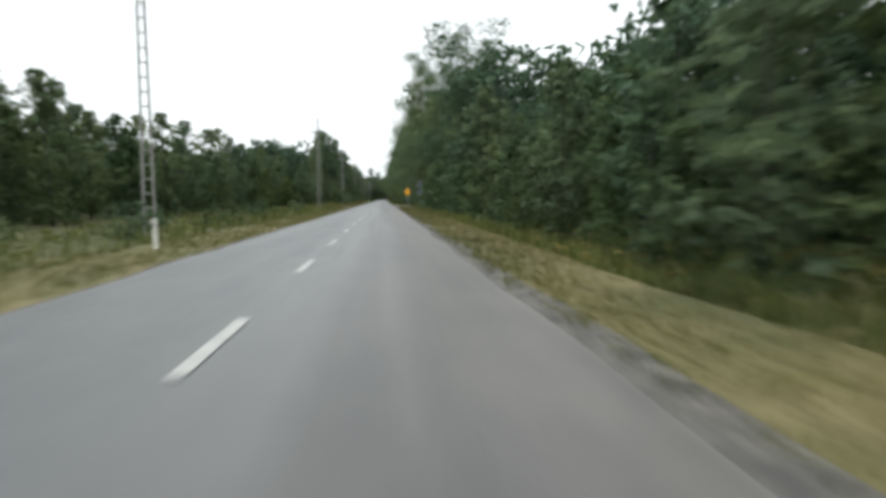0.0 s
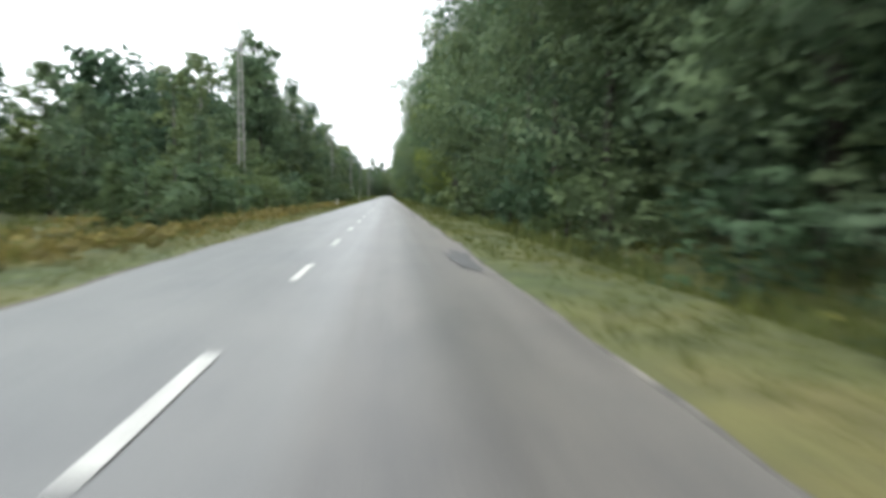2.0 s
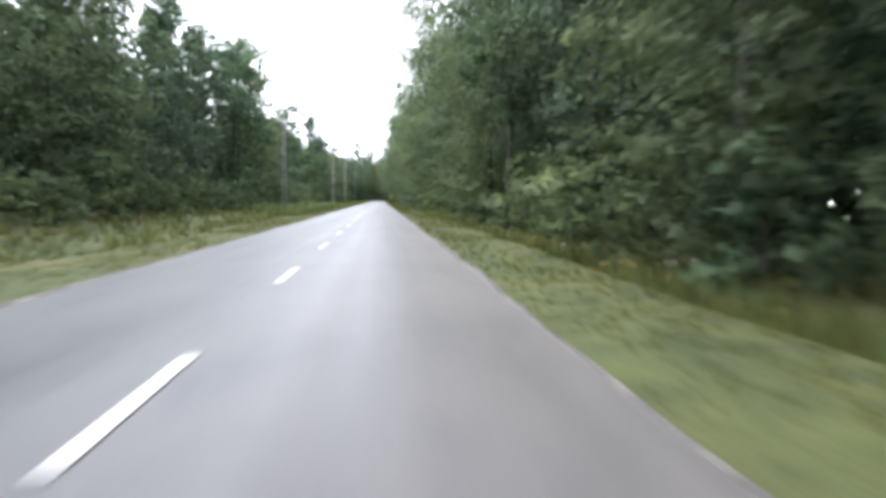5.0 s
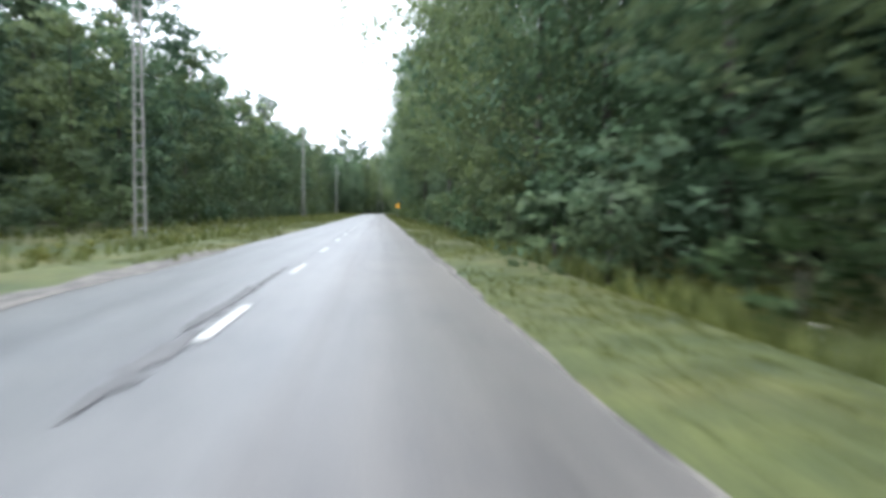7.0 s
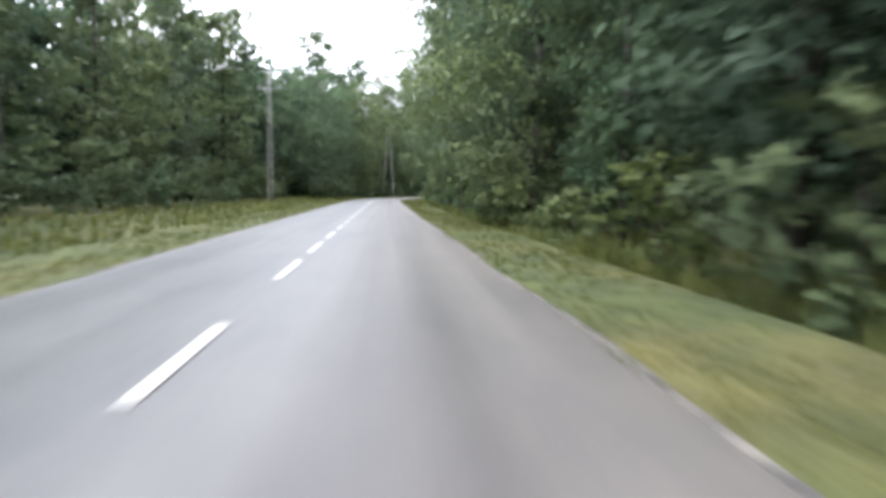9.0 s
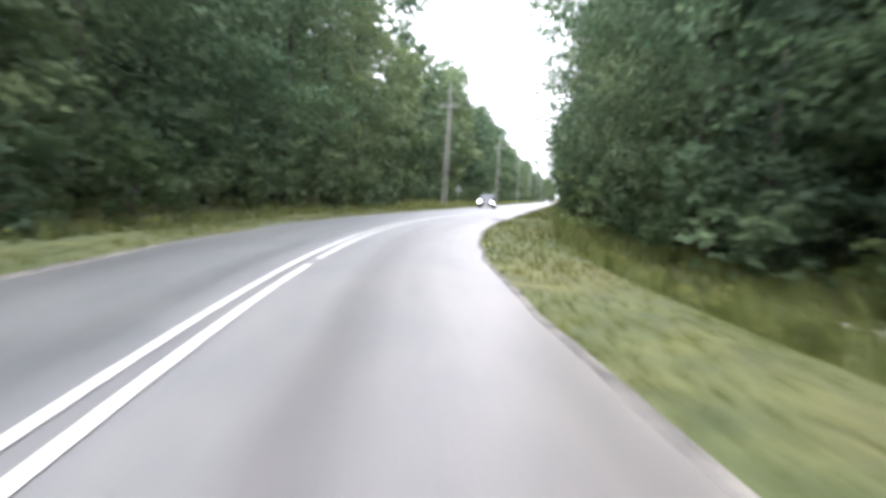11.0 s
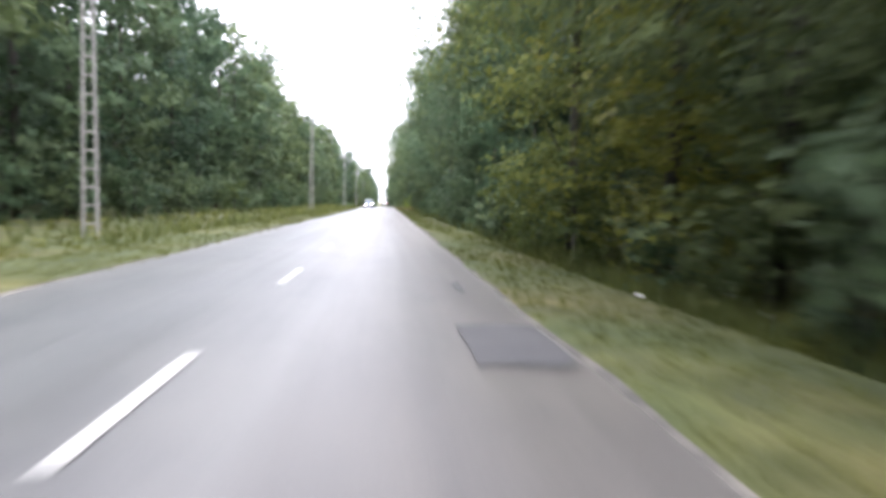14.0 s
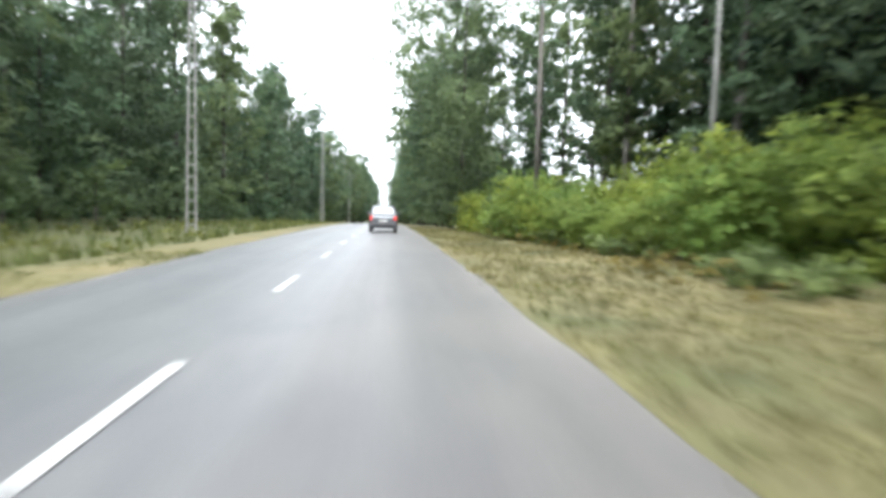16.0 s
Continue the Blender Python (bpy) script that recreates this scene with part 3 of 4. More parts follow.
def plant(proto, first, s, u, turn, scale, rnd):
    z = ground_height(s, u) - 0.05
    m = stand(s, u, z, turn)
    if first:
        ob = proto
        ob.matrix_basis = m
    else:
        ob = copy_thing(proto, m)
    ob.scale = (scale * rnd.uniform(0.9, 1.12), scale * rnd.uniform(0.9, 1.12), scale * rnd.uniform(0.94, 1.08))
    return ob


class Stand:
    """Kinds of one tree sort; each planted one is a kind drawn at random."""

    def __init__(self, kinds, group):
        self.kinds, self.used = kinds, [False] * len(kinds)
        for k in kinds:
            tagged(k, group=group)

    def put(self, rnd, s, u, scale=1.0):
        i = rnd.randrange(len(self.kinds))
        plant(self.kinds[i], not self.used[i], s, u, rnd.uniform(0, 360), scale, rnd)
        self.used[i] = True


EDGE_LABEL = "tall leafy roadside tree with branches down to the ground"
INNER_LABEL = "tall dark forest tree with a bare lower trunk"
KINDS = ((9.6, 2.3, LEAF, 0.5), (10.4, 2.5, LEAF_DARK, 0.4), (9.0, 2.6, LEAF, 0.7), (11.0, 2.2, LEAF, 0.4), (8.6, 2.5, LEAF, 0.65))
EDGE = Stand([make_tree("forest_edge_tree", 11 + i, h, sp, 0.05, 44, 128, 0.15, m, BARK, EDGE_LABEL, "tree", top=t)
              for i, (h, sp, m, t) in enumerate(KINDS)], "trees along the forest edge")
NEAR = Stand([make_tree("roadside_tree", 111 + i, h, sp, 0.05, 56, 304, 0.074, m, BARK, EDGE_LABEL, "tree", trunk_r=h * 0.0058, top=t, base=0.08)
              for i, (h, sp, m, t) in enumerate(KINDS)], "trees close beside the road")
OVER = Stand([make_tree("overhanging_tree", 141 + i, h, sp, 0.33, 50, 272, 0.074, m, BARK, "tall tree whose boughs reach out over the verge", "tree", trunk_r=h * 0.0062, top=0.5, base=0.5, clump=0.3)
              for i, (h, sp, m) in enumerate(((9.4, 2.5, LEAF), (8.6, 2.7, LEAF)))], "overhanging trees beside the road")
GOLD = Stand([make_tree("yellowing_tree", 25, 8.8, 2.4, 0.05, 56, 312, 0.072, LEAF_GOLD, BARK, "tall roadside tree with yellow-green leaves", "tree", top=0.4)], "yellowing trees")
AUTUMN = Stand([make_tree("autumn_tree", 27, 9.2, 2.5, 0.05, 56, 312, 0.072, LEAF_AUTUMN, BARK, "tall roadside tree turning autumn yellow", "tree", top=0.45)], "trees turning yellow")
INNER = Stand([make_tree("forest_tree", 31 + i, h, sp, lo, 28, 88, 0.21, m, BARK, INNER_LABEL, "tree", top=t)
               for i, (h, sp, lo, m, t) in enumerate(((11.2, 2.3, 0.2, LEAF_DARK, 0.25), (12.2, 2.1, 0.32, LEAF_DARK, 0.35), (10.6, 2.6, 0.15, LEAF, 0.4)))],
              "trees inside the forest")
YOUNG = Stand([make_tree("young_tree", 51 + i, h, sp, 0.04, 38, 96, 0.082, m, BARK, "young bushy deciduous tree beside the road", "tree", top=t, clump=0.34)
               for i, (h, sp, m, t) in enumerate(((3.4, 1.2, LEAF_YOUNG, 0.12), (4.2, 1.3, LEAF, 0.08), (2.9, 1.3, LEAF_YOUNG, 0.25)))],
              "young trees beside the road")
SHRUB = Stand([make_tree("shrub", 71 + i, h, sp, 0.08, 14, 78, 0.085, m, BARK, "low leafy shrub at the forest edge", "shrub", trunk_r=0.03, top=0.7, clump=0.5)
               for i, (h, sp, m) in enumerate(((1.5, 0.95, LEAF), (1.9, 1.0, LEAF_YOUNG), (1.2, 0.9, LEAF)))],
              "shrubs at the forest edge")
BRIGHT = Stand([make_tree("bright_shrub", 81 + i, h, sp, 0.06, 20, 150, 0.075, LEAF_BRIGHT, BARK, "dense yellow-green shrub in the roadside thicket", "shrub", trunk_r=0.03, top=0.75, clump=0.5)
                for i, (h, sp) in enumerate(((1.7, 1.15), (1.45, 1.3)))], "bright shrubs in the thicket")
OPEN = Stand([make_tree("birch_tree", 91 + i, h, sp, 0.22, 30, 130, 0.11, LEAF, PALE_BARK, "slender tree with a thin open crown", "tree", top=0.4, clump=0.3)
              for i, (h, sp) in enumerate(((9.0, 1.7), (7.8, 1.5)))], "open crowned trees beyond the thicket")


def forest():
    rnd = random.Random(5)
    # tall woods on both sides: front row, then two rows behind
    s, far_row = -30.0, False
    while s < 1130:
        near = s < 800
        step = 6.0 if near else 8.5
        if s > 162:
            k = 1.2 if 515 < s < 660 else 1.08 if s > 660 else 0.54 if 322 < s < 348 else 0.82 if 348 < s < 372 else 0.88 if 372 < s < 405 else 0.88 if 405 < s < 470 else 0.93 if 200 < s < 260 else 1.0
            bend = 495 < s < 562                            # the wood comes closer on the outside of the bend
            (NEAR if bend else EDGE).put(rnd, s + rnd.uniform(-1, 1), (-9.2 if bend else -12.2 if 560 < s < 660 else -13.0 + min(5.5, max(0.0, (s - 820) * 0.05))) + rnd.uniform(-1.0, 0.8), rnd.uniform(0.93, 1.28) * k)
            if bend:
                EDGE.put(rnd, s + 3, -14.5 + rnd.uniform(-1, 1), rnd.uniform(1.1, 1.35))
            if not far_row or bend:
                INNER.put(rnd, s + rnd.uniform(0, 4), (-17.5 if bend else -17.0) + rnd.uniform(-1, 1), rnd.uniform(1.0, 1.3) * k)
        if s > 62 and not 754 < s < 796:
            u = 6.9 if s > 90 else 8.8
            k = 1.2 if s > 300 or s < 130 else 1.08
            if 640 < s < 700 or s > 800:
                u = 6.2
            if 503 < s < 548:
                u = 8.4
            if 555 < s < 592:
                u = 7.8
            if 198 < s < 214 or 593 < s < 607:
                u = 8.2
            elif rnd.random() < 0.2 and s > 90:
                u -= 0.45                                   # some crowns hang out over the verge
            if not 79 < s < 89 and not 671 < s < 684:
                (NEAR if near else EDGE).put(rnd, s + rnd.uniform(-1.5, 1.5), u + rnd.uniform(-0.7, 0.9), rnd.uniform(0.85, 1.32) * k)
            if s > 92 and not 495 < s < 552 and not 671 < s < 684 and not 552 < s < 586 and not 712 < s < 800 and rnd.random() < 0.28:
                OVER.put(rnd, s + rnd.uniform(-2, 2), 6.0 + rnd.uniform(-0.5, 0.5), rnd.uniform(0.9, 1.2))
            if not 754 < s < 850:
                INNER.put(rnd, s + rnd.uniform(0, 4), u + 4.0 + rnd.uniform(-1, 1), rnd.uniform(1.0, 1.25))
        far_row = not far_row
        s += step
    # young growth of the first stretch
    s = -20.0
    while s < 180:
        YOUNG.put(rnd, s, -12.6 + rnd.uniform(-1.2, 1.5) + (1.5 if s > 150 else 0), rnd.uniform(0.75, 1.1))
        if s < 140:
            YOUNG.put(rnd, s + 1.5, -16 + rnd.uniform(-1, 1), rnd.uniform(1.0, 1.3) * (1.2 if 84 < s < 110 else 0.86 if s >= 110 else 1.05))
        s += 2.4
    s = -6.0
    while s < 40:
        YOUNG.put(rnd, s, 11.8 + rnd.uniform(-0.5, 0.5), rnd.uniform(1.4, 1.8))
        s += 3.4
    for a, b in ((118, 152), (168, 200), (206, 224)):        # low growth before the power line
        s = float(a)
        while s < b:
            YOUNG.put(rnd, s, -7.4 + rnd.uniform(-0.8, 0.4), rnd.uniform(0.4, 0.6) * (1.7 if a == 168 else 1.0))
            SHRUB.put(rnd, s + 1.2, -6.7 + rnd.uniform(-0.6, 0.4), rnd.uniform(0.8, 1.2))
            s += 2.6
    s = -6.0
    while s < 62:
        k = 1.0 if s > 42 or s < 8 else 0.72 if s < 34 else 0.8
        YOUNG.put(rnd, s, 6.3 + rnd.uniform(-0.4, 0.7), rnd.uniform(0.85, 1.2) * k)
        YOUNG.put(rnd, s + 1.4, 9.0 + rnd.uniform(-0.6, 0.8), rnd.uniform(1.1, 1.7) * k)
        s += 2.7
    for s, u, k in ((57, 10, 0.85), (166, -14, 1.15), (172, -14.5, 1.2)):
        EDGE.put(rnd, s, u, k)
    for s, u in ((157, 6.5), (149, 6.6), (226, 6.4), (221, 6.6)):
        GOLD.put(rnd, s, u, rnd.uniform(0.85, 1.05))
    for s, u in ((670, 6.2), (675.5, 6.1)):
        AUTUMN.put(rnd, s, u, 1.05)
    for s in range(-4, 76, 4):
        SHRUB.put(rnd, s + rnd.uniform(-1, 1), -7.5 + rnd.uniform(-1.5, 1.5), rnd.uniform(0.3, 0.6))
    for s, u in ((90.5, 6.3), (90, 9.2), (91, 12), (90, 15), (94, 10.5), (95, 14), (88.5, 18), (80, 12), (76, 13.5), (81, 16), (85, 20)):
        NEAR.put(rnd, s, u, rnd.uniform(0.95, 1.15))
    for s, u in ((541, 10.5), (546, 9.5), (551, 9.8)):
        NEAR.put(rnd, s, u, 1.1)
    for s in (596, 598.5, 600, 602, 604.5):
        SHRUB.put(rnd, s, 6.2 + rnd.uniform(-0.7, 0.9), rnd.uniform(0.9, 1.2))
    for s in range(89, 97, 2):
        SHRUB.put(rnd, s, 5.0 + (s - 89) * 0.2, 0.9)
        SHRUB.put(rnd, 89 + (s - 89) * 0.3, 6.0 + (s - 89) * 1.1, 1.1)
    # undergrowth along the wood's foot
    s = 64.0
    while s < 900:
        if s < 752 and not 78 < s < 90 and not 200 < s < 210:
            SHRUB.put(rnd, s, (7.0 if 503 < s < 548 else 5.6) + rnd.uniform(-0.3, 0.6), rnd.uniform(0.7, 1.25))
        if s > 150 and rnd.random() < 0.7:
            SHRUB.put(rnd, s + 2, (-7.0 if 495 < s < 562 else -9.8) + rnd.uniform(-0.8, 0.6), rnd.uniform(0.6, 1.1))
        s += 4.2
    # thicket and thin trees by the clearing
    for i in range(24):
        s = 768 + i * 1.3
        u = 9.2 - min(2.6, i * 0.22)
        if i < 13 or i % 3 == 0:
            BRIGHT.put(rnd, s, u + rnd.uniform(-0.5, 0.7), rnd.uniform(0.65, 1.15))
        else:
            YOUNG.put(rnd, s, u + rnd.uniform(-0.3, 0.9), rnd.uniform(0.4, 0.7))
        (BRIGHT if i % 3 else SHRUB).put(rnd, s + 0.6, u + 2 + rnd.uniform(-0.5, 0.9), rnd.uniform(0.9, 1.35))
    for i in range(14):
        OPEN.put(rnd, 774 + i * 2.6, 12.5 + rnd.uniform(-2.5, 2.5) - 0.12 * i, rnd.uniform(1.05, 1.35))
    for s, u in ((757.5, 12.2), (762, 13.4), (767, 13.6), (772, 15), (765, 17), (776, 16.5), (781, 18), (770, 18.5)):
        NEAR.put(rnd, s, u, rnd.uniform(1.15, 1.35))
    for s, u in ((752, 6.6), (755, 7.6), (758, 8.8), (760.5, 9.8), (763.5, 10), (766, 10)):
        (SHRUB if s < 757 else BRIGHT).put(rnd, s, u, rnd.uniform(0.9, 1.2))
    for i in range(9):
        INNER.put(rnd, 758 + i * 3.4, 15 + rnd.uniform(-1.5, 1.5), rnd.uniform(0.9, 1.1))
    for i in range(12):
        YOUNG.put(rnd, 757 + i * 2.6, 13.2 + rnd.uniform(-0.8, 0.8), rnd.uniform(1.0, 1.4))
        EDGE.put(rnd, 757 + i * 3.4, 21.5 + rnd.uniform(-1.0, 1.0), rnd.uniform(1.1, 1.3))
    for i in range(8):
        EDGE.put(rnd, 757 + i * 4, 18 + rnd.uniform(-1.5, 1.5), rnd.uniform(1.0, 1.2))
    for s, u, k in ((148, -15, 0.95), (152, -14.6, 1.05), (156, -15.4, 1.1), (140, -16, 0.58), (145, -16.5, 0.66)):
        OPEN.put(rnd, s, u, k)


forest()


def wood_foot():
    """Leafy growth at the foot of the woods on both sides."""
    rnd = random.Random(41)
    leaves = Leaves()
    for side, a, step in ((-1, 240.0, 4.2), (1, 92.0, 5.0)):
        s = a
        while s < 800:
            bend = 495 < s < 562
            u = (-7.9 if bend else -10.8) if side < 0 else 9.2 if bend else 9.6 if 196 < s < 216 else 7.6
            if side < 0 or s < 735:
                for _ in range(11):
                    z = rnd.uniform(0.2, 2.6) * rnd.uniform(0.5, 1.3)
                    c = at(s + rnd.uniform(-1.6, 1.6), u + rnd.uniform(-0.6, 0.6) - side * 0.2 * z, z)
                    leaf_cloud(rnd, leaves, c, rnd.uniform(0.35, 0.6), 88, 0.082)
            s += step * (0.65 if bend else 1.0)
    tagged(leaves.build("undergrowth", LEAF), "dense leafy undergrowth at the foot of the woods", "undergrowth", kind="stuff")


wood_foot()


def far_woods():
    """The depth of the forest behind the first rows, as one mass of leaf sprays and stems."""
    rnd = random.Random(77)
    for side, name in ((-1, "deep_woods_left"), (1, "deep_woods_right")):
        leaves = Leaves()
        s = -40.0
        while s < 1140:
            low = s < 170 if side < 0 else s < 55
            for row in range(4):
                u = side * ((17.5 if side < 0 and 480 < s < 570 else 21.0 if side < 0 else 13.0) + row * 4 + rnd.uniform(-1.5, 1.5))
                if side > 0 and 756 < s < 785:
                    u += 9
                if side > 0 and 785 < s < 880:                 # open sky above the clearing
                    continue
                near_row = low or side > 0 and (row == 0 and 100 < s < 755 or 60 < s <= 100)
                h = rnd.uniform(7.0, 9.0) if low and side > 0 else rnd.uniform(2.8, 3.8) if low and s > 108 else rnd.uniform(4.6, 6.0) if low else rnd.uniform(5.5, 7) if side < 0 and 322 < s < 348 else rnd.uniform(12.5, 16.5)
                p = at(s + rnd.uniform(-1, 1), u, 0)
                for j in range(5 if low else 9):
                    c = p + Vector((rnd.uniform(-1.2, 1.2), rnd.uniform(-1.2, 1.2), h * M * (0.06 + 0.9 * (j + rnd.random()) / (5 if low else 9))))
                    leaf_cloud(rnd, leaves, c, 1.75, 136 if near_row else 64 if row < 2 else 40, 0.25 if near_row else 0.45 if row < 2 else 0.75)
            if side > 0 and 90 < s < 755:                     # dense undergrowth between the stems
                for j in range(7):
                    leaf_cloud(rnd, leaves, at(s + rnd.uniform(-2, 2), 9.6 + rnd.uniform(-0.8, 1.4), 0.5 + 1.2 * j), 1.3, 160, 0.17)
            s += 3.2 if 470 < s < 560 and side < 0 else 4.4
        ob = leaves.build(name, LEAF_DARK)
        tagged(ob, "deep dark green mass of forest behind the roadside trees", "forest", kind="stuff")


far_woods()


# ---------------------------------------------------------------- grass
def grass(name, mat, spans, count, height, width, label, category, seed):
    rnd = random.Random(seed)
    verts, faces = [], []
    total = sum((b - a) * w for a, b, _, _, w in spans)
    for a, b, u0, u1, w in spans:
        for _ in range(int(count * (b - a) * w / total)):
            s, u = rnd.uniform(a, b), rnd.uniform(u0, u1)
            if 82.8 < s < 88.2 and u > 0 or u > 0 and 70 < s < 92 and u < 2.45 + grit_width(s, 1) or 79.5 < s < 84.5 and u < 0 or 337 < s < 342 and u < 0 and u > -9:
                continue
            dens = noise.noise(Vector((s * 0.25, u * 0.6, seed)))
            if dens < -0.25 and rnd.random() < 0.7:
                continue
            p = at(s, u, ground_height(s, u) - 0.02)
            h = height * rnd.uniform(0.5, 1.2) * (1 + 0.5 * dens)
            for k in range(3):
                ang = rnd.uniform(0, 6.28)
                d = Vector((math.cos(ang), math.sin(ang), 0))
                q = p + d * rnd.uniform(0, 0.07)
                tip = q + d * h * rnd.uniform(0.1, 0.6) + Vector((0, 0, h))
                side = Vector((-d.y, d.x, 0)) * width
                i = len(verts)
                verts += [q - side, q + side, tip]
                faces.append((i, i + 1, i + 2))
    ob = raw_object(name, verts, faces, mat)
    return tagged(ob, label, category, kind="stuff")


grass("verge_grass", GRASS, [(-5, 742, 2.6, 4.75, 1.15), (742, 800, 2.6, 8.5, 1.0), (-5, 770, -4.6, -2.35, 1.0)], 150000, 0.068, 0.008,
      "short green and straw verge grass", "grass", 1)
grass("straw_grass", STRAW, [(0, 90, 2.7, 4.4, 1.0), (0, 95, -5.5, -2.3, 0.7), (95, 165, -8.5, -2.6, 0.8), (735, 800, 2.7, 8.5, 3.0)], 38000, 0.085, 0.007,
      "dry straw coloured verge grass", "grass", 2)
grass("tall_weeds", WEED, [(-5, 742, 4.65, 6.1, 1.0), (90, 742, 5.9, 7.6, 0.6), (-5, 74, 5.9, 9.0, 2.0), (500, 562, 6.5, 10.0, 2.0), (-5, 830, -10.0, -4.4, 0.7)], 58000, 0.30, 0.020,
      "tall rank weeds and grasses in the ditch", "weeds", 3)
grass("corner_grass", GRASS, [(79.8, 82.3, 5.0, 8.6, 1.0)], 800, 0.27, 0.01, "tall yellow-green grass at the corner of the side track", "grass", 13)


def herbs(name, mat, spans, count, radius, size, per, label, category, seed):
    """Low leafy plants: clusters of small leaves that face the sky."""
    rnd = random.Random(seed)
    leaves = Leaves()
    total = sum((b - a) * (u1 - u0) for a, b, u0, u1 in spans)
    for a, b, u0, u1 in spans:
        for _ in range(int(count * (b - a) * (u1 - u0) / total)):
            s, u = rnd.uniform(a, b), rnd.uniform(u0, u1)
            if 82.5 < s < 88.5 and u > 0 or noise.noise(Vector((s * 0.15, u * 0.5, seed))) < -0.15:
                continue
            h = radius * rnd.uniform(0.6, 1.5)
            p = at(s, u, ground_height(s, u)) + Vector((0, 0, h * 0.6))
            leaf_cloud(rnd, leaves, p, h, per, size, 0.8)
    return tagged(leaves.build(name, mat), label, category, kind="stuff")


herbs("bracken", BRACKEN, [(290, 340, -10.5, -4.8)], 800, 0.26, 0.085, 34, "pale green knee-high bracken and leafy weeds", "weeds", 4)
herbs("leafy_weeds", BRACKEN, [(201, 214, 4.3, 8.4), (542, 560, 4.8, 8.0), (594, 606, 5.0, 8.2), (764, 796, 6.6, 8.4)], 620, 0.24, 0.10, 34, "bright green broad-leaved weeds beside the road", "weeds", 5)
herbs("roadside_weeds", WEED, [(79.6, 82.45, 4.5, 7.5)], 90, 0.13, 0.06, 26, "dense green knee-high weeds at the track corner", "weeds", 11)
herbs("ditch_weeds", WEED, [(-5, 742, 4.75, 6.1), (90, 742, 6.1, 7.4), (500, 562, 7.0, 10.0), (-5, 290, -9.8, -5.0), (340, 830, -9.8, -5.0)], 7000, 0.14, 0.06, 18, "leafy green weeds in the ditch", "weeds", 6)
herbs("ochre_weeds", OCHRE, [(90, 165, -9.0, -4.6), (0, 75, 4.8, 8.5), (215, 345, 4.7, 6.0), (375, 415, 4.7, 5.8), (764, 796, 5.4, 7.6), (640, 660, 4.8, 6.4)], 1950, 0.16, 0.06, 20, "ochre and rust coloured tall weeds", "weeds", 7)

herbs("ochre_meadow", OCHRE, [(92, 166, -9.4, -3.3)], 2100, 0.15, 0.06, 20, "ochre and yellow meadow growth beside the road", "weeds", 12)


def blooms():
    """Flat white flower heads standing among the ditch weeds."""
    rnd = random.Random(9)
    verts, faces = [], []
    for _ in range(170):
        s, u = rnd.uniform(20, 760), rnd.uniform(4.6, 6.0)
        if 80 < s < 92:
            continue
        p = at(s, u, ground_height(s, u)) + Vector((0, 0, rnd.uniform(0.18, 0.4)))
        for _k in range(7):
            q = p + Vector((rnd.uniform(-0.05, 0.05), rnd.uniform(-0.05, 0.05), rnd.uniform(-0.01, 0.01)))
            i = len(verts)
            verts += [q + Vector((math.cos(a) * 0.016, math.sin(a) * 0.016, 0)) for a in (0, 1.57, 3.14, 4.71)]
            faces.append((i, i + 1, i + 2, i + 3))
        i = len(verts)
        verts += [p + Vector((-0.003, 0, 0)), p + Vector((0.003, 0, 0)), p - Vector((0, 0, 0.4))]
        faces.append((i, i + 1, i + 2))
    tagged(raw_object("white_flowers", verts, faces, BLOOM), "scattered white flower heads among ditch weeds", "flowers", kind="stuff")


blooms()


# ---------------------------------------------------------------- poles, posts, signs
def lattice_pole(s, u, height=11.2, arm=True, label="tall pale concrete ladder-type power pole"):
    """Two tapering concrete legs joined by rungs, with a cross-arm and insulators."""
    root = empty("power_pole", stand(s, u, ground_height(s, u)), label, "power pole", "power poles along the road")
    h = height * M
    for sx in (-1, 1):
        bm = bmesh.new()
        rod(bm, (sx * 0.14, 0, -0.3), (sx * 0.06, 0, h), 0.036, 0.03, 4)
        part("leg", bm, CONCRETE, root)
    for i in range(22):
        z = h * (0.04 + 0.92 * i / 21)
        f = z / h
        bm = bmesh.new()
        box(bm, 0, 0, z, 2 * (0.14 - 0.08 * f), 0.032, 0.034)
        part("rung", bm, CONCRETE, root)
    bm = bmesh.new()
    rod(bm, (0, 0, h - 0.1), (0, 0, h + 0.12), 0.03, 0.02, 6)
    part("top_spike", bm, GALV, root)
    za = h * 0.85
    if arm:
        bm = bmesh.new()
        box(bm, 0, 0, za, 1.36, 0.06, 0.07)
        part("cross_arm", bm, GALV, root)
        for sx in (-1, 1):
            bm = bmesh.new()
            rod(bm, (sx * 0.62, 0, za + 0.02), (sx * 0.03, 0, za + 0.5), 0.016, 0.016, 5)
            part("brace", bm, GALV, root)
    for sx in (-0.64, 0.64, 0.0):
        bm = bmesh.new()
        z = za + 0.03 if sx else h + 0.1
        for k in range(4):
            rod(bm, (sx, 0, z + 0.05 * k), (sx, 0, z + 0.05 * k + 0.035), 0.045, 0.03, 8)
        part("insulator", bm, CONCRETE, root, "grey ribbed insulator")
    return root


POLES = [(22.7, -6.9), (82, -7.1), (137, -7.6), (195, -7.4), (256, -8.2), (303, -8.0), (354, -7.2), (414, -8.4), (479, -8.5), (577, -6.4),
         (626, -6.6), (677, -6.7), (728, -6.7), (783, -6.8), (835, -6.9), (890, -7.0)]
for s, u in POLES:
    lattice_pole(s, u)


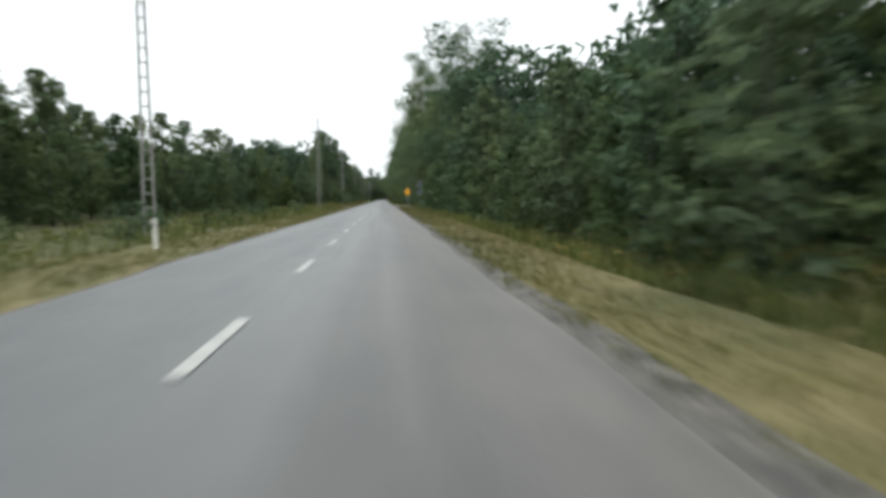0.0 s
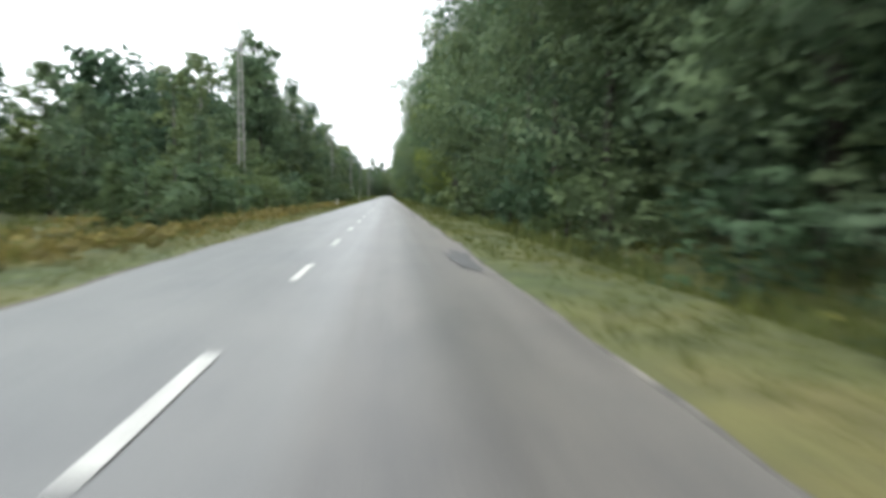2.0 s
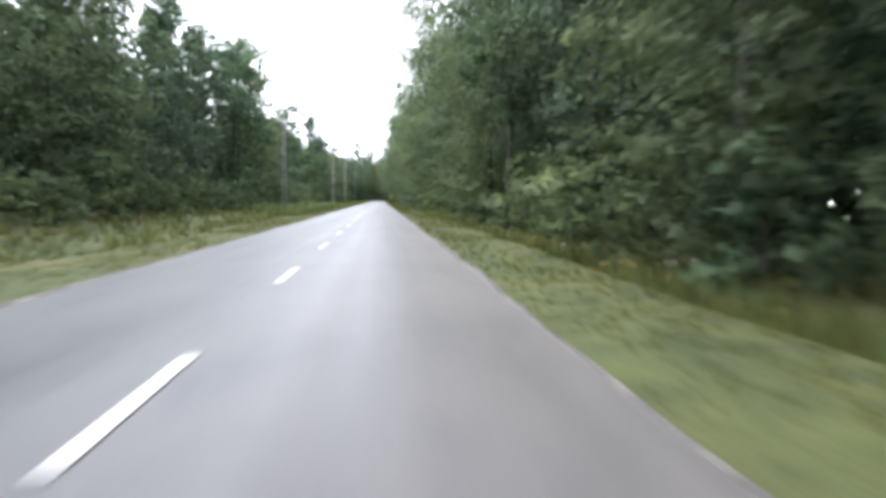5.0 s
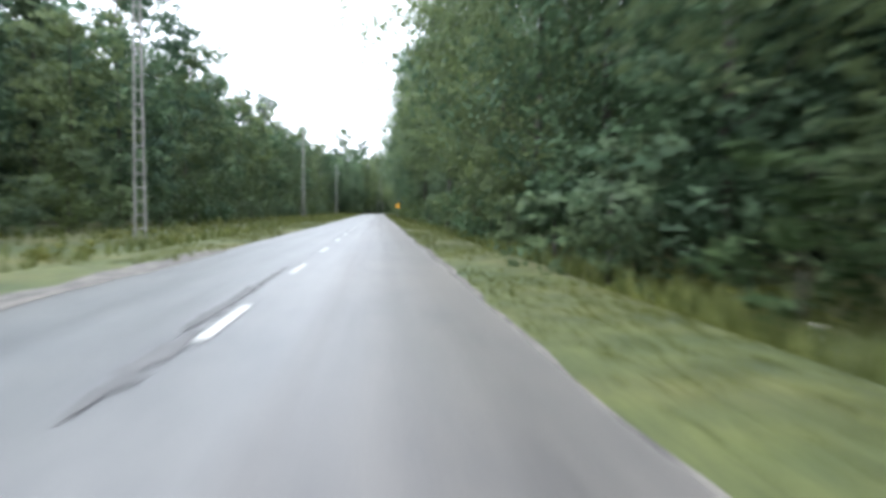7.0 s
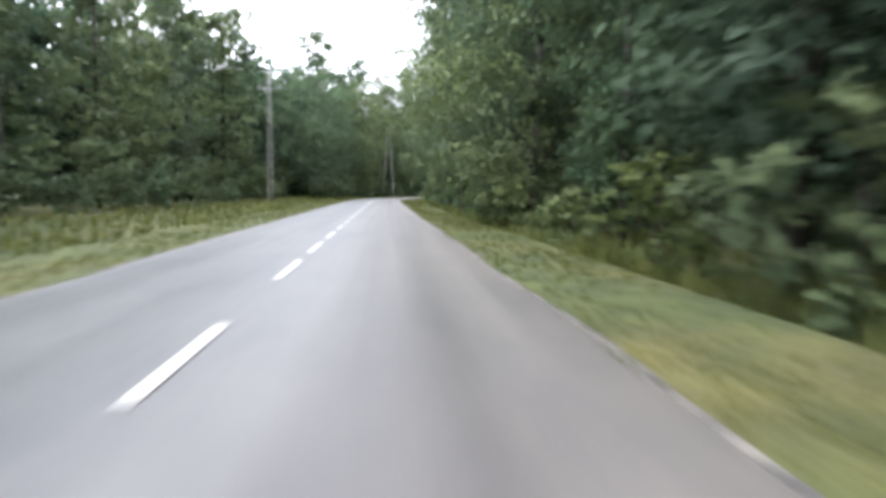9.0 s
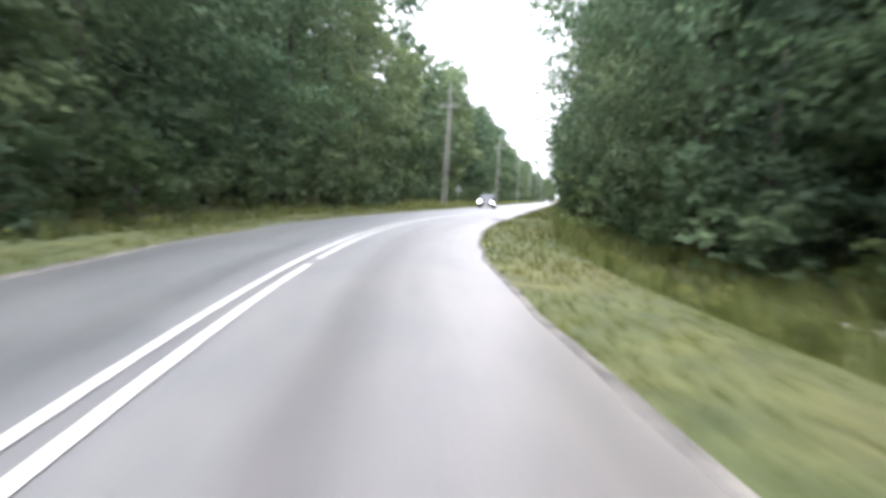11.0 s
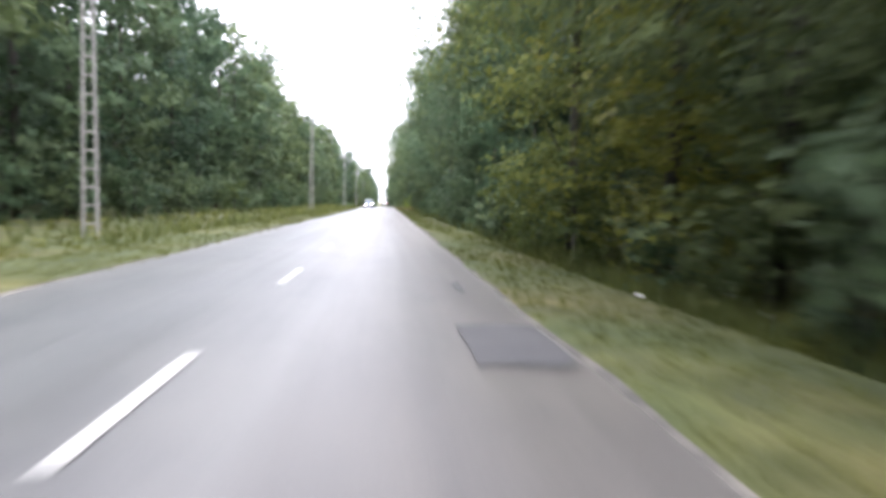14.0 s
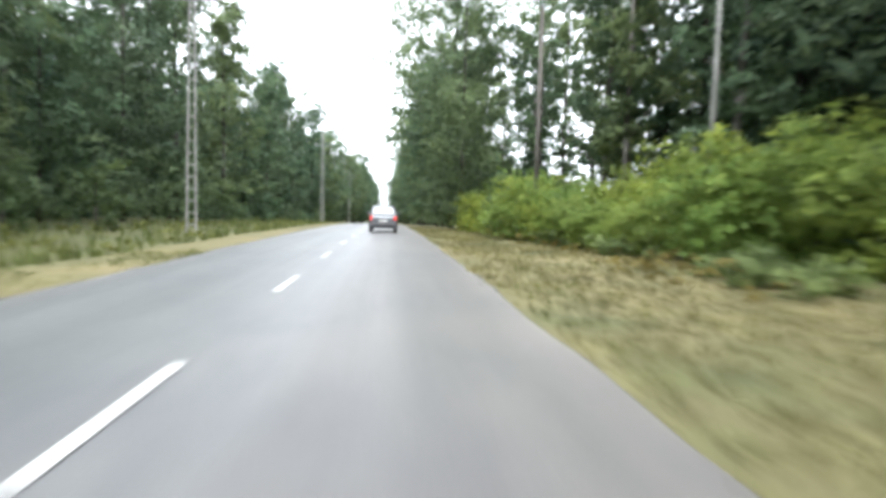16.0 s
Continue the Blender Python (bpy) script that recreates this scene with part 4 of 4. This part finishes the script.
def angle_pole(s, u):
    """Two ladder legs that lean together: the corner pole of the line."""
    root = empty("corner_power_pole", stand(s, u, ground_height(s, u), 25), "pale concrete two-legged corner power pole", "power pole")
    h = 11.2 * M
    for side in (-1, 1):
        for sx in (-1, 1):
            bm = bmesh.new()
            rod(bm, (side * 0.62 + sx * 0.10, 0, -0.3), (side * 0.08 + sx * 0.05, 0, h), 0.034, 0.026, 4)
            part("leg", bm, CONCRETE, root)
        for i in range(20):
            f = 0.04 + 0.9 * i / 19
            bm = bmesh.new()
            box(bm, side * (0.62 - 0.54 * f), 0, h * f, 2 * (0.10 - 0.05 * f), 0.04, 0.04)
            part("rung", bm, CONCRETE, root)
    bm = bmesh.new()
    box(bm, 0, 0, h - 0.2, 1.4, 0.06, 0.06)
    part("cross_arm", bm, GALV, root)
    return root


angle_pole(520.6, -6.9)


def plain_pole(s, u, height, r=0.08, mat=None, lean=0.0):
    root = empty("wooden_pole", stand(s, u, ground_height(s, u)), "tall round weathered wooden pole in the thicket", "power pole")
    bm = bmesh.new()
    rod(bm, (0, 0, -0.3), (lean, 0, height * M), r, r * 0.75, 10)
    part("shaft", bm, mat or WEATHERED, root, smooth=True)
    bm = bmesh.new()
    rod(bm, (lean, 0, height * M), (lean, 0, height * M + 0.06), r, r * 0.4, 10)
    part("cap", bm, GALV, root)
    return root


plain_pole(782, 7.3, 9.5)
plain_pole(772.5, 9.8, 9.8, 0.042, CONCRETE)
plain_pole(773.4, 10.15, 9.2, 0.042, CONCRETE, 0.12)


def delineator(s, u):
    root = empty("delineator_post", stand(s, u, ground_height(s, u)), "white plastic roadside marker post in the grass", "marker post", "marker posts")
    bm = bmesh.new()
    box(bm, 0, 0, 0.22, 0.06, 0.05, 0.54, 0.012)
    bmesh.ops.bisect_plane(bm, geom=bm.verts[:] + bm.edges[:] + bm.faces[:], plane_co=(0, 0, 0.46), plane_no=(0.5, 0, 1), clear_outer=True)
    bmesh.ops.holes_fill(bm, edges=bm.edges)
    part("post", bm, WHITE, root)
    bm = bmesh.new()
    box(bm, 0, -0.027, 0.37, 0.03, 0.006, 0.05)
    part("reflector", bm, BLACK, root, "small dark reflector")


for s, u in ((14, -3.7), (157.2, -3.6), (205.3, -3.9)):
    delineator(s, u)


def triangle(bm, w, y, thick, z0, r=0.12):
    """A rounded triangular plate, base down, in the plane across the road."""
    h = w * 0.866
    pts = []
    for cx, cz, a0 in ((-w / 2, 0, 150), (w / 2, 0, 270), (0, h, 30)):
        ctr = Vector((0, h / 3))
        c = Vector((cx, cz)) + (ctr - Vector((cx, cz))).normalized() * r * w * 1.9
        for k in range(5):
            a = radians(a0 + 30 * k)
            pts.append((c.x + math.cos(a) * r * w, c.y + math.sin(a) * r * w))
    front = [bm.verts.new((x, y, z0 + z)) for x, z in pts]
    back = [bm.verts.new((x, y + thick, z0 + z)) for x, z in pts]
    bm.faces.new(front)
    bm.faces.new(back[::-1])
    for i in range(len(pts)):
        j = (i + 1) % len(pts)
        bm.faces.new((front[j], front[i], back[i], back[j]))


def warning_sign(s, u, symbol, turn=0.0, plate=False, width=0.56, bottom=1.22, backs=1, label=""):
    root = empty("warning_sign", stand(s, u, ground_height(s, u), turn), label, "road sign")
    top = bottom + (backs * 1.0) * width * 0.9
    bm = bmesh.new()
    rod(bm, (0, 0.03, -0.3), (0, 0.03, top), 0.022, 0.022, 10)
    part("post", bm, GALV, root)
    for k in range(backs):
        z0 = bottom + k * width * 0.9
        bm = bmesh.new()
        triangle(bm, width, 0.0, 0.012, z0, 0.08)
        sign = part("plate", bm, SIGN_RED if symbol else SIGN_BACK if backs > 1 else SIGN_GREY, root)
        bm = bmesh.new()
        box(bm, 0, 0.022, z0 + width * 0.25, 0.2, 0.016, 0.03)
        part("bracket", bm, GALV, sign)
        bm = bmesh.new()
        triangle(bm, width * 0.9, -0.004, 0.003, z0 + width * 0.035, 0.07)
        if symbol:
            part("face", bm, SIGN_YELLOW, sign, "yellow-orange sign face")
            bm = bmesh.new()
            if symbol == "!":
                box(bm, 0, -0.006, z0 + width * 0.40, width * 0.07, 0.003, width * 0.24)
                box(bm, 0, -0.006, z0 + width * 0.20, width * 0.07, 0.003, width * 0.06)
            else:
                pts = [(-0.16, 0.12), (-0.155, 0.2), (-0.10, 0.28), (0.0, 0.325), (0.12, 0.33)]
                for (x0, y0), (x1, y1) in zip(pts, pts[1:]):
                    rod(bm, (x0 * width, -0.005, z0 + y0 * width), (x1 * width, -0.005, z0 + y1 * width), width * 0.035, width * 0.035, 6)
                rod(bm, (0.09 * width, -0.005, z0 + 0.33 * width), (0.20 * width, -0.005, z0 + 0.32 * width), width * 0.075, 0.002, 6)
            part("symbol", bm, BLACK, sign, "black painted symbol")
        else:
            bm.free()
    if plate:
        bm = bmesh.new()
        box(bm, 0, 0.005, bottom - 0.10, width * 0.62, 0.012, 0.17, 0.003)
        pl = part("lower_plate", bm, SIGN_YELLOW, root, "small yellow plate below")
        for k in range(2):
            bm = bmesh.new()
            box(bm, 0, -0.003, bottom - 0.07 - 0.06 * k, width * (0.42 - 0.1 * k), 0.003, 0.022)
            part("text_bar", bm, BLACK, pl)
    return root


warning_sign(76.0, 3.95, "!", plate=True, label="yellow triangular warning sign with a small plate on a steel post")
warning_sign(420.0, 4.0, "bend", bottom=1.04, label="yellow triangular bend warning sign on a steel post")
warning_sign(67.5, 4.95, "", backs=2, bottom=1.2, width=0.6, label="two grey triangular sign backs stacked on one post")
warning_sign(655.0, -4.9, "", turn=180, bottom=1.15, width=0.53, label="grey back of a triangular sign on a post")
warning_sign(576.0, -4.9, "", turn=180, bottom=1.0, width=0.53, label="grey back of a triangular sign on a post")


def paper_scrap(s, u, size, seed):
    """A crumpled piece of litter in the grass."""
    root = empty("paper_scrap", stand(s, u, ground_height(s, u) + 0.05, seed * 47), "crumpled white paper scrap lying in the verge grass", "litter", "litter on the verges")
    bm = bmesh.new()
    bmesh.ops.create_icosphere(bm, subdivisions=2, radius=size)
    for v in bm.verts:
        k = 1 + 0.5 * noise.noise(v.co * 18 + Vector((seed, 0, 0)))
        v.co = Vector((v.co.x * k, v.co.y * 0.6 * k, v.co.z * 0.4 * k))
    part("paper", bm, WHITE, root)


for i, (s, u, size) in enumerate(((740.2, 3.9, 0.045), (160.6, 4.0, 0.04), (62.4, -3.9, 0.04), (666.8, 4.4, 0.035), (712.5, 3.82, 0.05))):
    paper_scrap(s, u, size, i)


# ---------------------------------------------------------------- cars
GLASS = plain("car_glass", (0.05, 0.056, 0.06), 0.1, 0, 0.05, 3, 0)
GLASS.node_tree.nodes["Principled BSDF"].inputs["Specular IOR Level"].default_value = 0.6
TYRE = plain("tyre", (0.02, 0.02, 0.02), 0.85)
RIM = plain("rim", (0.45, 0.46, 0.48), 0.3, 0.8)
LAMP_RED = plain("tail_lamp", (0.45, 0.02, 0.02), 0.25)
LAMP_CLEAR = plain("head_lamp", (0.75, 0.77, 0.8), 0.12)
TRIM = plain("bumper_trim", (0.05, 0.05, 0.055), 0.6)
PLATE = plain("number_plate", (0.42, 0.42, 0.4), 0.6)


def paint(name, colour):
    m = plain(name, colour, 0.25, 0.4, 0.05, 2, 0)
    m.node_tree.nodes["Principled BSDF"].inputs["Coat Weight"].default_value = 0.6
    return m


def lit(name, colour, strength, base=(0.8, 0.8, 0.8)):
    m, nt, b = material(name)
    b.inputs["Base Color"].default_value = (*base, 1)
    b.inputs["Emission Color"].default_value = (*colour, 1)
    b.inputs["Emission Strength"].default_value = strength
    return m


HEAD_ON = lit("headlamp_on", (1, 0.98, 0.92), 7.0)
TAIL_ON = lit("tail_lamp_on", (1, 0.04, 0.03), 0.16, (0.35, 0.02, 0.02))


def loft(bm, sections):
    """A body from cross sections: each a list of points, all alike in number."""
    rings = [[bm.verts.new(p) for p in sec] for sec in sections]
    n = len(rings[0])
    for a, b in zip(rings, rings[1:]):
        for i in range(n):
            j = (i + 1) % n
            bm.faces.new((a[i], a[j], b[j], b[i]))
    bm.faces.new(rings[0][::-1])
    bm.faces.new(rings[-1])


def car(s, u, turn, body, label, k=0.60, lamps=False, slim=1.0, tall=1.0, short=1.0):
    """A hatchback or estate, nose towards +y, in true proportions times k."""
    root = empty("car", stand(s, u, 0.012, turn), label, "car")
    W, L = 0.86, 2.1
    def ring(y, w, z0, z1, r=0.12):
        return [(-w + r, y, z0), (w - r, y, z0), (w, y, z0 + r), (w, y, z1 - r), (w - r, y, z1), (-w + r, y, z1), (-w, y, z1 - r), (-w, y, z0 + r)]
    bm = bmesh.new()
    loft(bm, [ring(-L, W * 0.9, 0.36, 0.80), ring(-L + 0.12, W * 0.97, 0.24, 0.92), ring(-1.2, W, 0.2, 0.95), ring(0.6, W, 0.2, 0.92),
              ring(1.0, W, 0.2, 0.90), ring(1.75, W * 0.95, 0.24, 0.78), ring(L, W * 0.85, 0.34, 0.62)])
    def ring_top(z, w, y0, y1, r=0.1):
        return [(-w + r, y0, z), (w - r, y0, z), (w, y0 + r, z), (w, y1 - r, z), (w - r, y1, z), (-w + r, y1, z), (-w, y1 - r, z), (-w, y0 + r, z)]
    loft(bm, [ring_top(0.88, 0.82, -2.0, 0.95), ring_top(1.15, 0.74, -1.9, 0.55), ring_top(1.36, 0.64, -1.72, 0.2), ring_top(1.44, 0.56, -1.55, 0.0)])
    bmesh.ops.scale(bm, vec=(k * slim, k * short, k * tall), verts=bm.verts)
    bmesh.ops.bevel(bm, geom=bm.edges[:], offset=0.012, segments=2, affect="EDGES", profile=0.6)
    part("body", bm, body, root, smooth=True)
    def piece(name, build, mat, parent=root, label=""):
        b2 = bmesh.new()
        build(b2)
        bmesh.ops.scale(b2, vec=(k * slim, k * short, k * tall), verts=b2.verts)
        return part(name, b2, mat, parent, label)
    def quad(b2, pts, off):
        vs = [b2.verts.new(Vector(p) + Vector(off)) for p in pts]
        ws = [b2.verts.new(Vector(p) - Vector(off)) for p in pts]
        b2.faces.new(vs)
        b2.faces.new(ws[::-1])
        for i in range(4):
            j = (i + 1) % 4
            b2.faces.new((vs[j], vs[i], ws[i], ws[j]))
    piece("rear_window", lambda b2: quad(b2, [(-0.66, -1.985, 0.98), (0.66, -1.985, 0.98), (0.56, -1.79, 1.33), (-0.56, -1.79, 1.33)], (0, -0.02, 0.008)), GLASS)
    piece("windscreen", lambda b2: quad(b2, [(0.68, 0.86, 0.95), (-0.68, 0.86, 0.95), (-0.58, 0.26, 1.33), (0.58, 0.26, 1.33)], (0, 0.015, 0.02)), GLASS)
    for sx in (-1, 1):
        piece("side_window", lambda b2: quad(b2, [(sx * 0.80, -0.5, 0.97), (sx * 0.80, 0.72, 0.97), (sx * 0.675, 0.15, 1.32), (sx * 0.675, -0.5, 1.32)][::sx], (sx * 0.012, 0, 0.004)), GLASS)
        piece("side_window", lambda b2: quad(b2, [(sx * 0.80, -1.7, 0.97), (sx * 0.80, -0.58, 0.97), (sx * 0.675, -0.58, 1.32), (sx * 0.675, -1.55, 1.32)][::sx], (sx * 0.012, 0, 0.004)), GLASS)
        piece("tail_lamp", lambda b2: box(b2, sx * 0.72, -2.06, 0.76, 0.16, 0.10, 0.24, 0.02), TAIL_ON if lamps else LAMP_RED, label="red tail lamp")
        piece("headlamp", lambda b2: box(b2, sx * 0.6, 1.98, 0.60, 0.32, 0.18, 0.15, 0.03), HEAD_ON if lamps else LAMP_CLEAR, label="bright headlamp")
        piece("mirror", lambda b2: box(b2, sx * 0.95, 0.62, 1.0, 0.16, 0.10, 0.13, 0.03), body)
        for y in (-1.28, 1.32):
            wheel = piece("wheel", lambda b2: rod(b2, (sx * 0.66, y, 0.31), (sx * 0.87, y, 0.31), 0.31, 0.31, 20), TYRE)
            piece("rim", lambda b2: rod(b2, (sx * 0.86, y, 0.31), (sx * 0.88, y, 0.31), 0.2, 0.17, 14), RIM, wheel)
    piece("rear_bumper", lambda b2: box(b2, 0, -2.1, 0.42, 1.56, 0.14, 0.2, 0.04), TRIM)
    piece("front_bumper", lambda b2: box(b2, 0, 2.08, 0.38, 1.52, 0.14, 0.2, 0.04), TRIM)
    piece("grille", lambda b2: box(b2, 0, 2.07, 0.56, 0.6, 0.08, 0.11, 0.02), TRIM)
    piece("number_plate", lambda b2: box(b2, 0, -2.12, 0.62, 0.5, 0.03, 0.11), PLATE)
    piece("number_plate", lambda b2: box(b2, 0, 2.16, 0.40, 0.5, 0.03, 0.11), PLATE)
    return root


car(786, 1.04, 0, paint("grey_paint", (0.12, 0.13, 0.145)), "grey estate car with tail lamps lit on the road", k=0.53, lamps=True, tall=1.14)
car(747.1, -1.04, 180, paint("silver_blue_paint", (0.2, 0.25, 0.31)), "silver blue hatchback with headlamps on, on the road", k=0.56, lamps=True, slim=0.87, tall=1.06)
car(567.9, -1.12, 180, paint("dark_blue_paint", (0.03, 0.04, 0.06)), "dark blue car with headlamps on, on the road", k=0.56, lamps=True, short=0.72)
